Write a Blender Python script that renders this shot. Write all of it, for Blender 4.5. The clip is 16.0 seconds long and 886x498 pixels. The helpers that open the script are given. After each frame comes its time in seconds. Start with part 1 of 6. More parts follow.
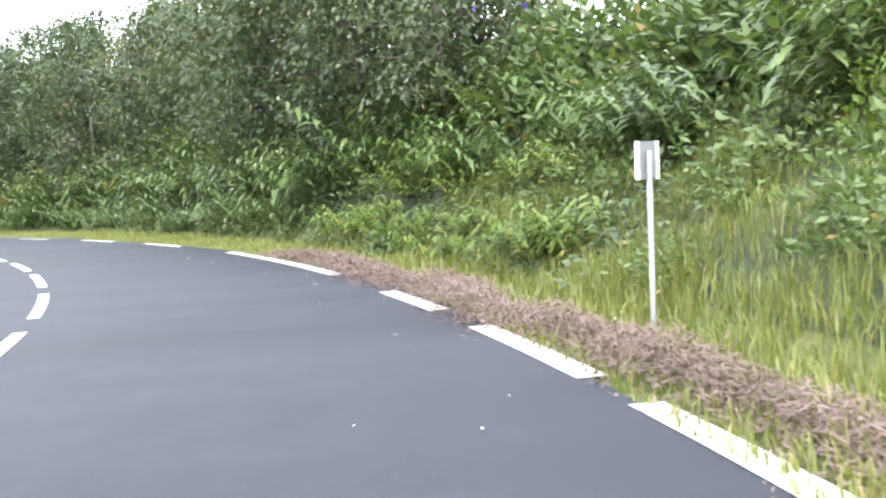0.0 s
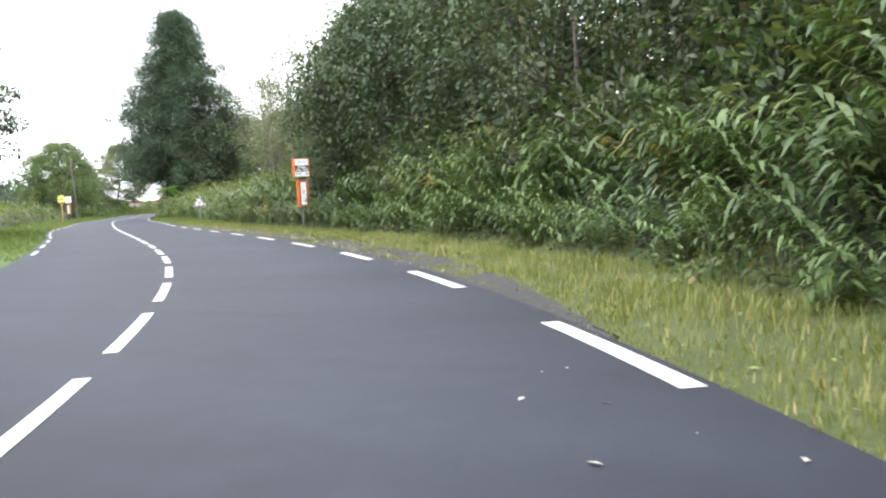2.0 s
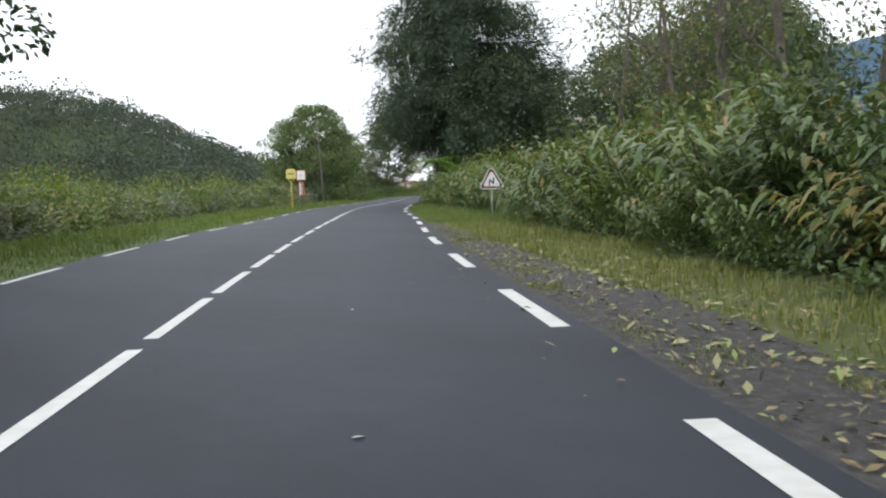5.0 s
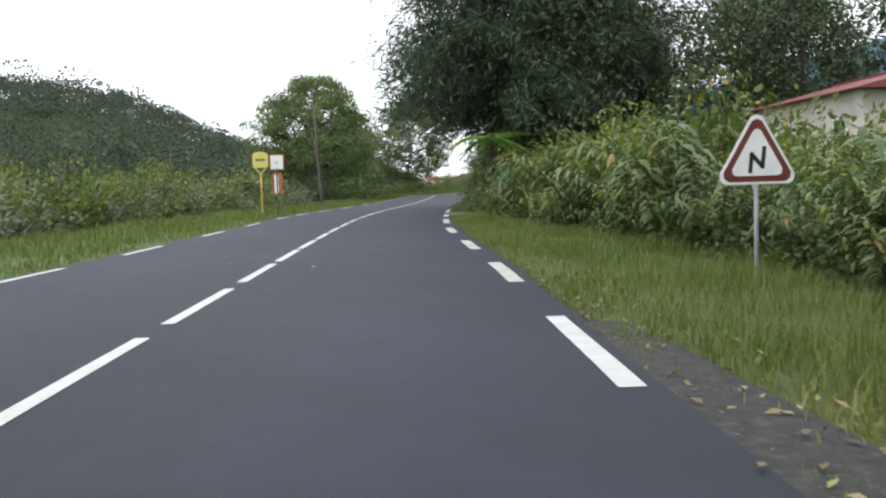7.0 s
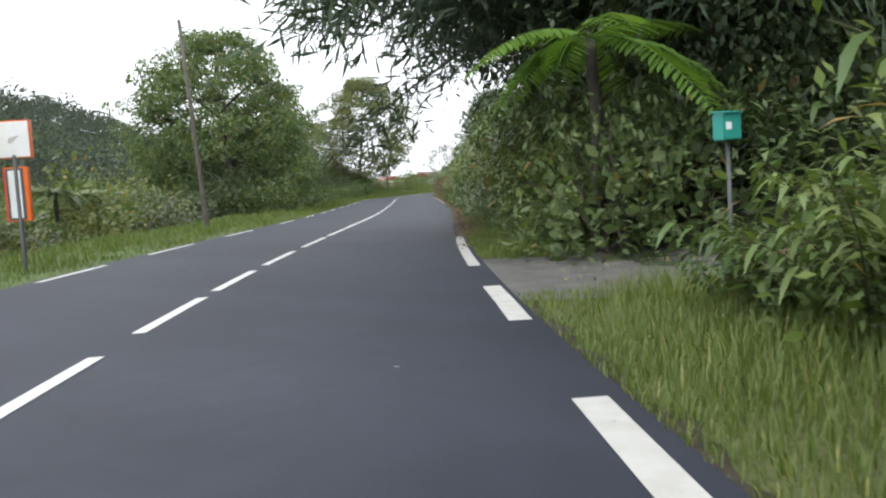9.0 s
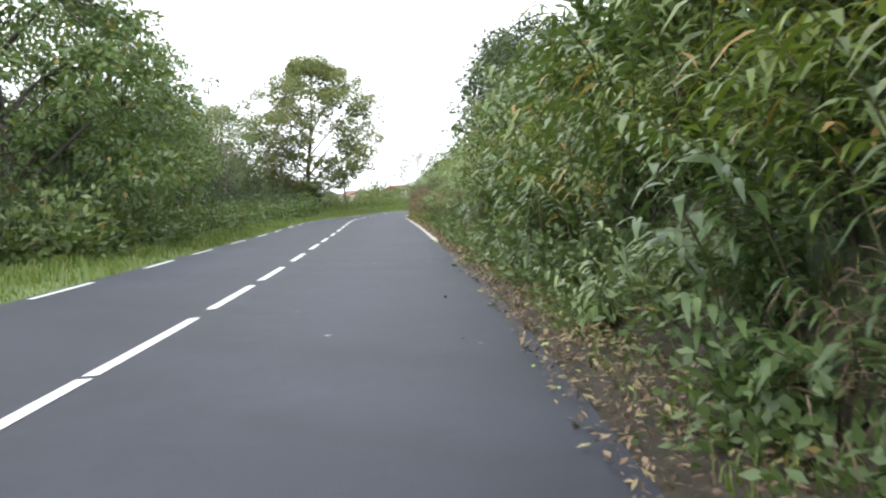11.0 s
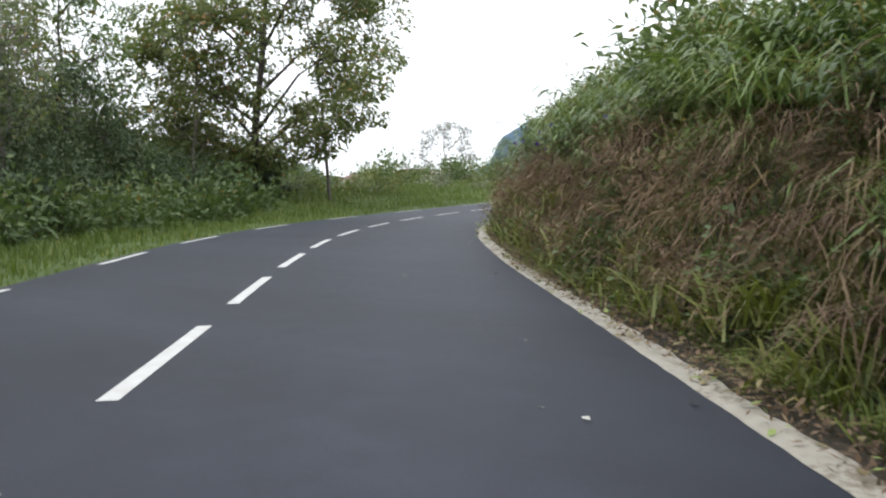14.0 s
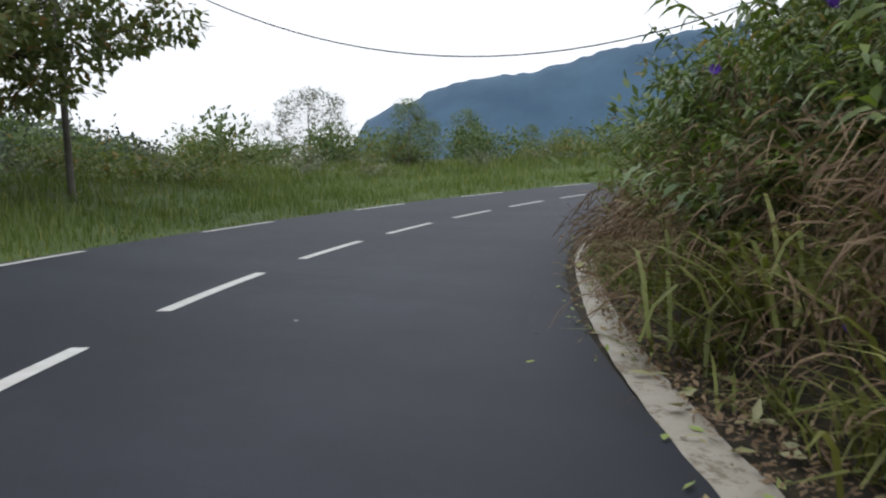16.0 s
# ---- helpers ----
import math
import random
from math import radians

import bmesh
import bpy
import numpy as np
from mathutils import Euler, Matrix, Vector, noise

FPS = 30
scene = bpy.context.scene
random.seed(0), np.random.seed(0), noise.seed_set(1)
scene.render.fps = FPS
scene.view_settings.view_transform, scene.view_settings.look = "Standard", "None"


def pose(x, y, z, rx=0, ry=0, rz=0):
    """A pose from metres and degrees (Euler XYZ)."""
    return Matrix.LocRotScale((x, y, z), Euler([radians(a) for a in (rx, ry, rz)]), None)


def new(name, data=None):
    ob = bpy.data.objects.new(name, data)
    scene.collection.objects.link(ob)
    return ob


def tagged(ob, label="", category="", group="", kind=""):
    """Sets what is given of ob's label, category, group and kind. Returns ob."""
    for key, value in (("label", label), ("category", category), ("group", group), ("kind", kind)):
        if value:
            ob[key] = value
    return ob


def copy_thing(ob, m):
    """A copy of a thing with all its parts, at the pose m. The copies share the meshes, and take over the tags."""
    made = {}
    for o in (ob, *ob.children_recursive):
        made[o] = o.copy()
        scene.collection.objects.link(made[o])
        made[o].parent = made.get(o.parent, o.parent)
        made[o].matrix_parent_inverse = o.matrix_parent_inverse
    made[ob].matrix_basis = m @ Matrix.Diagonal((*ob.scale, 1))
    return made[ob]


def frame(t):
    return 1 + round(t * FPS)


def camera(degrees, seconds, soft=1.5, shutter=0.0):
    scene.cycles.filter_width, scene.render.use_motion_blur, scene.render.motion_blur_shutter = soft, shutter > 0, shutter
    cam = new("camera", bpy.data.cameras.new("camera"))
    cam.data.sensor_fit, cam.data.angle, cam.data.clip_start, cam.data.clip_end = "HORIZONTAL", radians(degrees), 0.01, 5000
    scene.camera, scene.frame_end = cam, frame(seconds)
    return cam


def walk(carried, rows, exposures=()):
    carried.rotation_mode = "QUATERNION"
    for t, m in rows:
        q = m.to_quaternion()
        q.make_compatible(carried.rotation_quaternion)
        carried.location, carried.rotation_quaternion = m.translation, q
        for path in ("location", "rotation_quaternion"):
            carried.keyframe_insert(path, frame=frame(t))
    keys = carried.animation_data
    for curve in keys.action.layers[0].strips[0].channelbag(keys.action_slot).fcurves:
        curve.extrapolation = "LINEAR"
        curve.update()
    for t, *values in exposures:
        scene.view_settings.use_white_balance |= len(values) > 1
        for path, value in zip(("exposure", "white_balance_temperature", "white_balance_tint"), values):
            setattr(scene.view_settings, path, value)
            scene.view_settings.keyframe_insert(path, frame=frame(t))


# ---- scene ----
# The car's run: seconds, x, y, yaw, pitch, lean
EYE = 1.295
RUN = [
    (0.0, 0.00, -0.00, -0.00, -4.27, -3.46),
    (0.5, -1.15, 5.92, 7.98, -4.21, -3.78),
    (1.0, -3.09, 11.63, 15.34, -4.03, -3.67),
    (1.5, -5.68, 17.28, 22.19, -3.89, -3.33),
    (2.0, -9.05, 22.86, 28.37, -3.53, -3.03),
    (2.5, -13.24, 28.50, 34.35, -3.51, -2.75),
    (3.0, -17.83, 33.65, 38.57, -3.08, -2.24),
    (3.5, -22.67, 38.59, 41.60, -3.27, -1.74),
    (4.0, -27.73, 43.42, 43.35, -3.24, -2.09),
    (4.2, -29.86, 45.32, 43.71, -3.43, -2.13),
    (4.5, -33.02, 48.16, 44.53, -3.40, -2.12),
    (5.0, -38.29, 52.80, 45.25, -3.80, -2.06),
    (5.5, -43.41, 57.29, 45.93, -3.97, -1.80),
    (6.0, -48.51, 61.73, 46.45, -3.99, -1.60),
    (6.5, -53.71, 66.21, 46.68, -3.95, -1.57),
    (7.0, -59.13, 70.83, 46.49, -3.96, -1.69),
    (7.5, -64.92, 75.68, 45.75, -4.10, -1.77),
    (8.0, -70.46, 80.51, 45.15, -3.82, -2.29),
    (8.3, -73.76, 83.43, 44.56, -4.23, -2.48),
    (8.5, -75.91, 85.35, 43.96, -4.46, -2.71),
    (9.0, -81.20, 90.49, 43.62, -4.12, -3.84),
    (9.5, -86.78, 95.85, 42.59, -3.65, -4.15),
    (10.0, -92.21, 101.37, 41.92, -3.33, -3.98),
    (10.5, -97.60, 107.00, 41.66, -3.21, -3.86),
    (11.0, -103.02, 112.66, 41.83, -3.33, -3.90),
    (11.5, -108.55, 118.29, 42.45, -3.73, -3.84),
    (12.0, -114.24, 123.73, 42.67, -4.03, -3.54),
    (12.5, -119.75, 129.00, 42.63, -4.06, -3.20),
    (13.0, -125.15, 134.15, 42.70, -4.08, -2.86),
    (13.5, -130.39, 139.12, 42.53, -4.20, -2.26),
    (14.0, -135.56, 144.03, 42.45, -4.05, -1.77),
    (14.5, -140.44, 148.72, 41.59, -4.22, -1.30),
    (15.0, -144.99, 153.27, 39.98, -4.43, -0.80),
    (15.2, -146.65, 155.04, 38.97, -4.72, -0.61),
    (15.5, -149.04, 157.71, 37.30, -4.92, -0.56),
    (16.0, -152.54, 162.17, 33.85, -5.13, -0.56),
]
cam = camera(51.7, 16.0, soft=2.2, shutter=0.05)
walk(cam, [(t, pose(x, y, EYE, 90 + pitch, -lean, yaw)) for t, x, y, yaw, pitch, lean in RUN],
     [(0.0, 1.85), (0.5, 1.85), (1.0, 1.65), (2.0, 1.2), (3.5, 0.55), (5.0, 0.15), (7.5, 0.15), (9.0, 0.4), (11.5, 0.95), (12.5, 0.5), (14.5, 0.25), (15.5, 0.0), (16.0, -0.35)])

# ---------------------------------------------------------------- light: bright overcast
world = bpy.data.worlds.new("overcast")
scene.world = world
world.use_nodes = True
wn, wl = world.node_tree.nodes, world.node_tree.links
wn.clear()
sky = wn.new("ShaderNodeTexSky")
sky.sky_type, sky.sun_disc = "NISHITA", False
sky.sun_elevation, sky.sun_rotation = radians(55), radians(200)
sky.dust_density = 4.0
pale = wn.new("ShaderNodeHueSaturation")
pale.inputs["Saturation"].default_value = 0.12
pale.inputs["Value"].default_value = 0.16
cloud = wn.new("ShaderNodeMix")
cloud.data_type = "RGBA"
cloud.inputs["Factor"].default_value = 0.85
cloud.inputs["B"].default_value = (0.96, 1.0, 1.07, 1)
dome = wn.new("ShaderNodeBackground")
dome.inputs["Strength"].default_value = 1.55
wout = wn.new("ShaderNodeOutputWorld")
wl.new(sky.outputs[0], pale.inputs["Color"])
wl.new(pale.outputs[0], cloud.inputs["A"])
wl.new(cloud.outputs["Result"], dome.inputs["Color"])
wl.new(dome.outputs[0], wout.inputs[0])

sun = new("sun", bpy.data.lights.new("sun", "SUN"))
sun.data.energy, sun.data.angle, sun.data.color = 1.0, radians(25), (1.0, 0.98, 0.95)
sun.rotation_euler = (radians(35), 0, radians(20))
scene.view_settings.exposure = 0.0


# ---------------------------------------------------------------- materials
def material(name):
    m = bpy.data.materials.new(name)
    m.use_nodes = True
    t = m.node_tree
    return m, t.nodes, t.links, t.nodes["Principled BSDF"]


def ramp(nodes, *stops):
    r = nodes.new("ShaderNodeValToRGB")
    e = r.color_ramp.elements
    while len(e) < len(stops):
        e.new(0.5)
    for k, (at, c) in zip(e, stops):
        k.position, k.color = at, (*c, 1)
    return r


def noise_node(nodes, links, scale, detail=4, rough=0.6, stretch=None):
    g = nodes.new("ShaderNodeNewGeometry")
    n = nodes.new("ShaderNodeTexNoise")
    n.inputs["Scale"].default_value, n.inputs["Detail"].default_value, n.inputs["Roughness"].default_value = scale, detail, rough
    if stretch:
        mp = nodes.new("ShaderNodeMapping")
        mp.inputs["Scale"].default_value = stretch
        links.new(g.outputs["Position"], mp.inputs[0])
        links.new(mp.outputs[0], n.inputs["Vector"])
    else:
        links.new(g.outputs["Position"], n.inputs["Vector"])
    return n


def mixer(nodes, links, a, b, f, blend="MIX"):
    m = nodes.new("ShaderNodeMix")
    m.data_type, m.blend_type = "RGBA", blend
    for key, v in (("A", a), ("B", b)):
        if isinstance(v, tuple):
            m.inputs[key].default_value = (*v, 1)
        else:
            links.new(v, m.inputs[key])
    if isinstance(f, float):
        m.inputs["Factor"].default_value = f
    else:
        links.new(f, m.inputs["Factor"])
    return m.outputs["Result"]


def bump(nodes, links, bsdf, height, strength, distance):
    b = nodes.new("ShaderNodeBump")
    b.inputs["Strength"].default_value, b.inputs["Distance"].default_value = strength, distance
    links.new(height, b.inputs["Height"])
    links.new(b.outputs[0], bsdf.inputs["Normal"])


def leaf_material(name, dark, mid, light, rough=0.45, through_light=0.3, odd=None, odd_share=0.04):
    """Leaves: each leaf and each plant has its own tone; light passes through."""
    m, n, l, p = material(name)
    g = n.new("ShaderNodeNewGeometry")
    o = n.new("ShaderNodeObjectInfo")
    big = noise_node(n, l, 0.35, 3)
    add = n.new("ShaderNodeMath")
    add.operation = "MULTIPLY_ADD"
    add.inputs[1].default_value = 0.45
    l.new(g.outputs["Random Per Island"], add.inputs[0])
    mul = n.new("ShaderNodeMath")
    mul.operation = "MULTIPLY_ADD"
    mul.inputs[1].default_value = 0.3
    l.new(o.outputs["Random"], mul.inputs[0])
    sub = n.new("ShaderNodeMath")
    sub.operation = "MULTIPLY_ADD"
    sub.inputs[1].default_value, sub.inputs[2].default_value = 0.9, -0.32
    l.new(big.outputs["Fac"], sub.inputs[0])
    l.new(sub.outputs[0], mul.inputs[2])
    l.new(mul.outputs[0], add.inputs[2])
    r = ramp(n, (0.0, dark), (0.5, mid), (1.0, light))
    l.new(add.outputs[0], r.inputs[0])
    col = r.outputs[0]
    if odd:
        pick = n.new("ShaderNodeMath")
        pick.operation = "LESS_THAN"
        pick.inputs[1].default_value = odd_share
        frac = n.new("ShaderNodeMath")
        frac.operation = "FRACT"
        big3 = n.new("ShaderNodeMath")
        big3.operation = "MULTIPLY"
        big3.inputs[1].default_value = 37.0
        l.new(g.outputs["Random Per Island"], big3.inputs[0])
        l.new(big3.outputs[0], frac.inputs[0])
        l.new(frac.outputs[0], pick.inputs[0])
        col = mixer(n, l, col, odd, pick.outputs[0])
    l.new(col, p.inputs["Base Color"])
    p.inputs["Roughness"].default_value = rough
    p.inputs["Specular IOR Level"].default_value = 0.35
    tr = n.new("ShaderNodeBsdfTranslucent")
    warm = mixer(n, l, col, (1.25, 1.3, 0.6), 1.0, "MULTIPLY")
    l.new(warm, tr.inputs["Color"])
    mx = n.new("ShaderNodeMixShader")
    mx.inputs[0].default_value = through_light
    l.new(p.outputs[0], mx.inputs[1])
    l.new(tr.outputs[0], mx.inputs[2])
    l.new(mx.outputs[0], n["Material Output"].inputs["Surface"])
    return m


def plain(name, a, b, rough=0.6, metal=0.0, scale=6.0, bump_at=40.0, bump_by=0.2):
    """A worn even surface: two tones in soft patches and a fine relief."""
    m, n, l, p = material(name)
    s = noise_node(n, l, scale, 5)
    r = ramp(n, (0.3, a), (0.7, b))
    l.new(s.outputs["Fac"], r.inputs[0])
    l.new(r.outputs[0], p.inputs["Base Color"])
    p.inputs["Roughness"].default_value, p.inputs["Metallic"].default_value = rough, metal
    f = noise_node(n, l, bump_at, 3)
    bump(n, l, p, f.outputs["Fac"], bump_by, 0.01)
    return m


def asphalt_material():
    m, n, l, p = material("asphalt")
    big = noise_node(n, l, 0.22, 4)
    mid = noise_node(n, l, 2.6, 5)
    grit = noise_node(n, l, 130, 2)
    r = ramp(n, (0.3, (0.0135, 0.0165, 0.0255)), (0.7, (0.0225, 0.0265, 0.039)))
    l.new(big.outputs["Fac"], r.inputs[0])
    r2 = ramp(n, (0.3, (0.82, 0.82, 0.83)), (0.7, (1.12, 1.12, 1.1)))
    l.new(mid.outputs["Fac"], r2.inputs[0])
    c = mixer(n, l, r.outputs[0], r2.outputs[0], 1.0, "MULTIPLY")
    g = n.new("ShaderNodeNewGeometry")
    turn = n.new("ShaderNodeMapping")
    turn.inputs["Rotation"].default_value = (0, 0, radians(-133))
    turn.inputs["Scale"].default_value = (0.05, 0.75, 0.75)
    l.new(g.outputs["Position"], turn.inputs[0])
    track = n.new("ShaderNodeTexNoise")
    track.inputs["Scale"].default_value, track.inputs["Detail"].default_value = 1.0, 3
    l.new(turn.outputs[0], track.inputs["Vector"])
    r4 = ramp(n, (0.3, (0.8, 0.8, 0.8)), (0.7, (1.2, 1.2, 1.2)))
    l.new(track.outputs["Fac"], r4.inputs[0])
    c = mixer(n, l, c, r4.outputs[0], 1.0, "MULTIPLY")
    r3 = ramp(n, (0.35, (0.6, 0.6, 0.6)), (0.65, (1.4, 1.4, 1.4)))
    l.new(grit.outputs["Fac"], r3.inputs[0])
    c = mixer(n, l, c, r3.outputs[0], 0.8, "MULTIPLY")
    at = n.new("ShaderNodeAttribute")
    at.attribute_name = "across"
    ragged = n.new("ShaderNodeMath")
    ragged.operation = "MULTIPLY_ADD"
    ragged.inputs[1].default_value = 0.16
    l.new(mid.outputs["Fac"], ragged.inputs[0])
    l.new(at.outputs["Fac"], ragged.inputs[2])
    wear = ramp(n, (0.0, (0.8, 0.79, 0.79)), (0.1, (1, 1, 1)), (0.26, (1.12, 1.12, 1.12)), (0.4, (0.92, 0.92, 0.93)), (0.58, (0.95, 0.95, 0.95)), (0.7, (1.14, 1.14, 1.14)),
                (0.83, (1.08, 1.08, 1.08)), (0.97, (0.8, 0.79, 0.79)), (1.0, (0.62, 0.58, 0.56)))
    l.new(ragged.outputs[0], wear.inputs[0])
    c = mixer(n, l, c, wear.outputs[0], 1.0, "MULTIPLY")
    l.new(c, p.inputs["Base Color"])
    p.inputs["Roughness"].default_value = 0.68
    p.inputs["Specular IOR Level"].default_value = 0.33
    bump(n, l, p, grit.outputs["Fac"], 0.5, 0.006)
    return m


def paint_material(name, white, worn, share):
    m, n, l, p = material(name)
    f = noise_node(n, l, 22, 6, 0.75)
    g = noise_node(n, l, 1.4, 3)
    a = n.new("ShaderNodeMath")
    a.operation = "ADD"
    l.new(f.outputs["Fac"], a.inputs[0])
    l.new(g.outputs["Fac"], a.inputs[1])
    r = ramp(n, (share, worn), (share + 0.09, white))
    l.new(a.outputs[0], r.inputs[0])
    d = noise_node(n, l, 5, 4)
    dirt = ramp(n, (0.35, (0.86, 0.85, 0.82)), (0.65, (1, 1, 1)))
    l.new(d.outputs["Fac"], dirt.inputs[0])
    l.new(mixer(n, l, r.outputs[0], dirt.outputs[0], 1.0, "MULTIPLY"), p.inputs["Base Color"])
    p.inputs["Roughness"].default_value = 0.6
    bump(n, l, p, f.outputs["Fac"], 0.3, 0.004)
    return m


def soil_material(name, a, b, c, scale=3.0):
    m, n, l, p = material(name)
    f = noise_node(n, l, scale, 6, 0.7)
    g = noise_node(n, l, scale * 14, 4, 0.7)
    r = ramp(n, (0.3, a), (0.52, b), (0.72, c))
    l.new(f.outputs["Fac"], r.inputs[0])
    r2 = ramp(n, (0.3, (0.65, 0.65, 0.65)), (0.7, (1.35, 1.35, 1.35)))
    l.new(g.outputs["Fac"], r2.inputs[0])
    l.new(mixer(n, l, r.outputs[0], r2.outputs[0], 1.0, "MULTIPLY"), p.inputs["Base Color"])
    p.inputs["Roughness"].default_value = 0.9
    bump(n, l, p, g.outputs["Fac"], 0.7, 0.04)
    return m


M_ASPHALT = asphalt_material()
M_PAINT = paint_material("road_paint", (0.57, 0.57, 0.56), (0.2, 0.2, 0.2), 0.66)
M_PAINT_WORN = paint_material("worn_road_paint", (0.46, 0.455, 0.43), (0.2, 0.195, 0.18), 0.76)
M_KERB = paint_material("kerb_concrete", (0.37, 0.345, 0.3), (0.19, 0.16, 0.12), 0.86)
M_GRAVEL = soil_material("gravel", (0.036, 0.034, 0.034), (0.064, 0.061, 0.061), (0.12, 0.113, 0.108), 9)
M_LEAFSOIL = soil_material("leaf_mould", (0.018, 0.014, 0.008), (0.036, 0.028, 0.016), (0.075, 0.056, 0.032), 5)
M_DRIVE = soil_material("driveway", (0.06, 0.06, 0.055), (0.1, 0.098, 0.09), (0.14, 0.14, 0.12), 2)
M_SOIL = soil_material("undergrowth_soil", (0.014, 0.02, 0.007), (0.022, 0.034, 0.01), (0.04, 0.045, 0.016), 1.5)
M_TURF = soil_material("turf_soil", (0.045, 0.06, 0.015), (0.07, 0.085, 0.021), (0.105, 0.1, 0.037), 1.2)
M_LUSH = soil_material("lush_turf", (0.045, 0.075, 0.016), (0.07, 0.11, 0.024), (0.1, 0.13, 0.035), 1.2)
M_FIELD = soil_material("field", (0.03, 0.05, 0.012), (0.05, 0.075, 0.018), (0.08, 0.095, 0.03), 0.05)
M_MEADOW = soil_material("meadow_soil", (0.024, 0.036, 0.011), (0.045, 0.06, 0.018), (0.075, 0.085, 0.03), 0.9)
M_BARK = soil_material("bark", (0.035, 0.028, 0.022), (0.06, 0.05, 0.04), (0.11, 0.1, 0.085), 4)
M_BARK_PALE = soil_material("pale_bark", (0.1, 0.085, 0.07), (0.16, 0.14, 0.12), (0.24, 0.22, 0.19), 4)
M_STEM = soil_material("stems", (0.04, 0.05, 0.016), (0.07, 0.075, 0.025), (0.12, 0.1, 0.05), 5)
M_GINGER = leaf_material("ginger_leaf", (0.034, 0.064, 0.023), (0.09, 0.142, 0.046), (0.205, 0.265, 0.105), 0.34, 0.22, (0.3, 0.26, 0.06), 0.008)
M_LIME = leaf_material("lime_leaf", (0.055, 0.095, 0.02), (0.115, 0.17, 0.036), (0.21, 0.27, 0.07), 0.45, 0.35, (0.35, 0.3, 0.08), 0.03)
M_DARK = leaf_material("dark_leaf", (0.025, 0.042, 0.022), (0.058, 0.088, 0.042), (0.122, 0.155, 0.076), 0.48, 0.2, (0.12, 0.1, 0.05), 0.02)
M_TREE = leaf_material("tree_leaf", (0.022, 0.046, 0.020), (0.055, 0.097, 0.040), (0.121, 0.165, 0.072), 0.45, 0.25, (0.2, 0.17, 0.07), 0.02)
M_MID = leaf_material("mid_leaf", (0.040, 0.068, 0.026), (0.096, 0.142, 0.055), (0.18, 0.225, 0.096), 0.47, 0.28, (0.22, 0.17, 0.06), 0.03)
M_OLIVE = leaf_material("olive_leaf", (0.057, 0.086, 0.029), (0.127, 0.161, 0.057), (0.230, 0.253, 0.103), 0.5, 0.3, (0.26, 0.18, 0.08), 0.08)
M_BROAD = leaf_material("broad_leaf", (0.052, 0.092, 0.038), (0.115, 0.17, 0.068), (0.21, 0.255, 0.115), 0.42, 0.36, (0.25, 0.2, 0.07), 0.05)
M_SPREAD = leaf_material("spreading_leaf", (0.075, 0.105, 0.04), (0.165, 0.195, 0.08), (0.29, 0.3, 0.14), 0.5, 0.35, (0.26, 0.16, 0.07), 0.07)
M_CONIFER = leaf_material("conifer_needles", (0.026, 0.047, 0.027), (0.055, 0.086, 0.048), (0.105, 0.137, 0.076), 0.6, 0.12)
M_GREYLEAF = leaf_material("grey_leaf", (0.068, 0.081, 0.054), (0.135, 0.149, 0.108), (0.243, 0.257, 0.189), 0.6, 0.25)
M_GREYGREEN = leaf_material("grey_green_leaf", (0.045, 0.066, 0.038), (0.1, 0.13, 0.075), (0.19, 0.215, 0.135), 0.5, 0.25, (0.22, 0.18, 0.09), 0.05)
M_FERN = leaf_material("fern_leaf", (0.08, 0.15, 0.03), (0.14, 0.25, 0.05), (0.22, 0.34, 0.09), 0.45, 0.35)
M_REED = leaf_material("reed_leaf", (0.075, 0.125, 0.042), (0.165, 0.24, 0.08), (0.32, 0.38, 0.17), 0.45, 0.3, (0.38, 0.3, 0.15), 0.08)
M_DRY = leaf_material("dry_stalks", (0.05, 0.032, 0.023), (0.145, 0.096, 0.062), (0.35, 0.26, 0.165), 0.8, 0.15)
M_GRASS = leaf_material("verge_grass", (0.078, 0.100, 0.024), (0.144, 0.170, 0.044), (0.244, 0.248, 0.087), 0.5, 0.3, (0.36, 0.3, 0.14), 0.05)
M_GRASS_L = leaf_material("lush_grass", (0.058, 0.092, 0.02), (0.104, 0.15, 0.034), (0.172, 0.214, 0.064), 0.5, 0.3, (0.3, 0.28, 0.1), 0.03)
M_LITTER = leaf_material("leaf_litter", (0.07, 0.05, 0.03), (0.2, 0.16, 0.08), (0.42, 0.38, 0.22), 0.8, 0.05, (0.24, 0.3, 0.1), 0.2)
M_PINKDRY = leaf_material("dry_clippings", (0.09, 0.064, 0.056), (0.19, 0.135, 0.124), (0.33, 0.255, 0.24), 0.85, 0.1)
M_PALEBITS = leaf_material("pale_scraps", (0.3, 0.3, 0.27), (0.45, 0.45, 0.4), (0.6, 0.6, 0.55), 0.8, 0.05)
M_PALELEAF = leaf_material("pale_leaves", (0.16, 0.16, 0.07), (0.3, 0.3, 0.15), (0.5, 0.5, 0.36), 0.7, 0.1)
M_GOLD = leaf_material("yellowed_leaf", (0.12, 0.1, 0.02), (0.24, 0.19, 0.045), (0.4, 0.32, 0.11), 0.45, 0.3, (0.08, 0.12, 0.03), 0.3)
M_BANKLILY = leaf_material("bank_lily_leaf", (0.045, 0.075, 0.02), (0.115, 0.16, 0.042), (0.24, 0.28, 0.095), 0.4, 0.28, (0.3, 0.2, 0.08), 0.06)
M_FLOWER = leaf_material("purple_flower", (0.06, 0.02, 0.3), (0.11, 0.04, 0.45), (0.2, 0.09, 0.6), 0.5, 0.3)
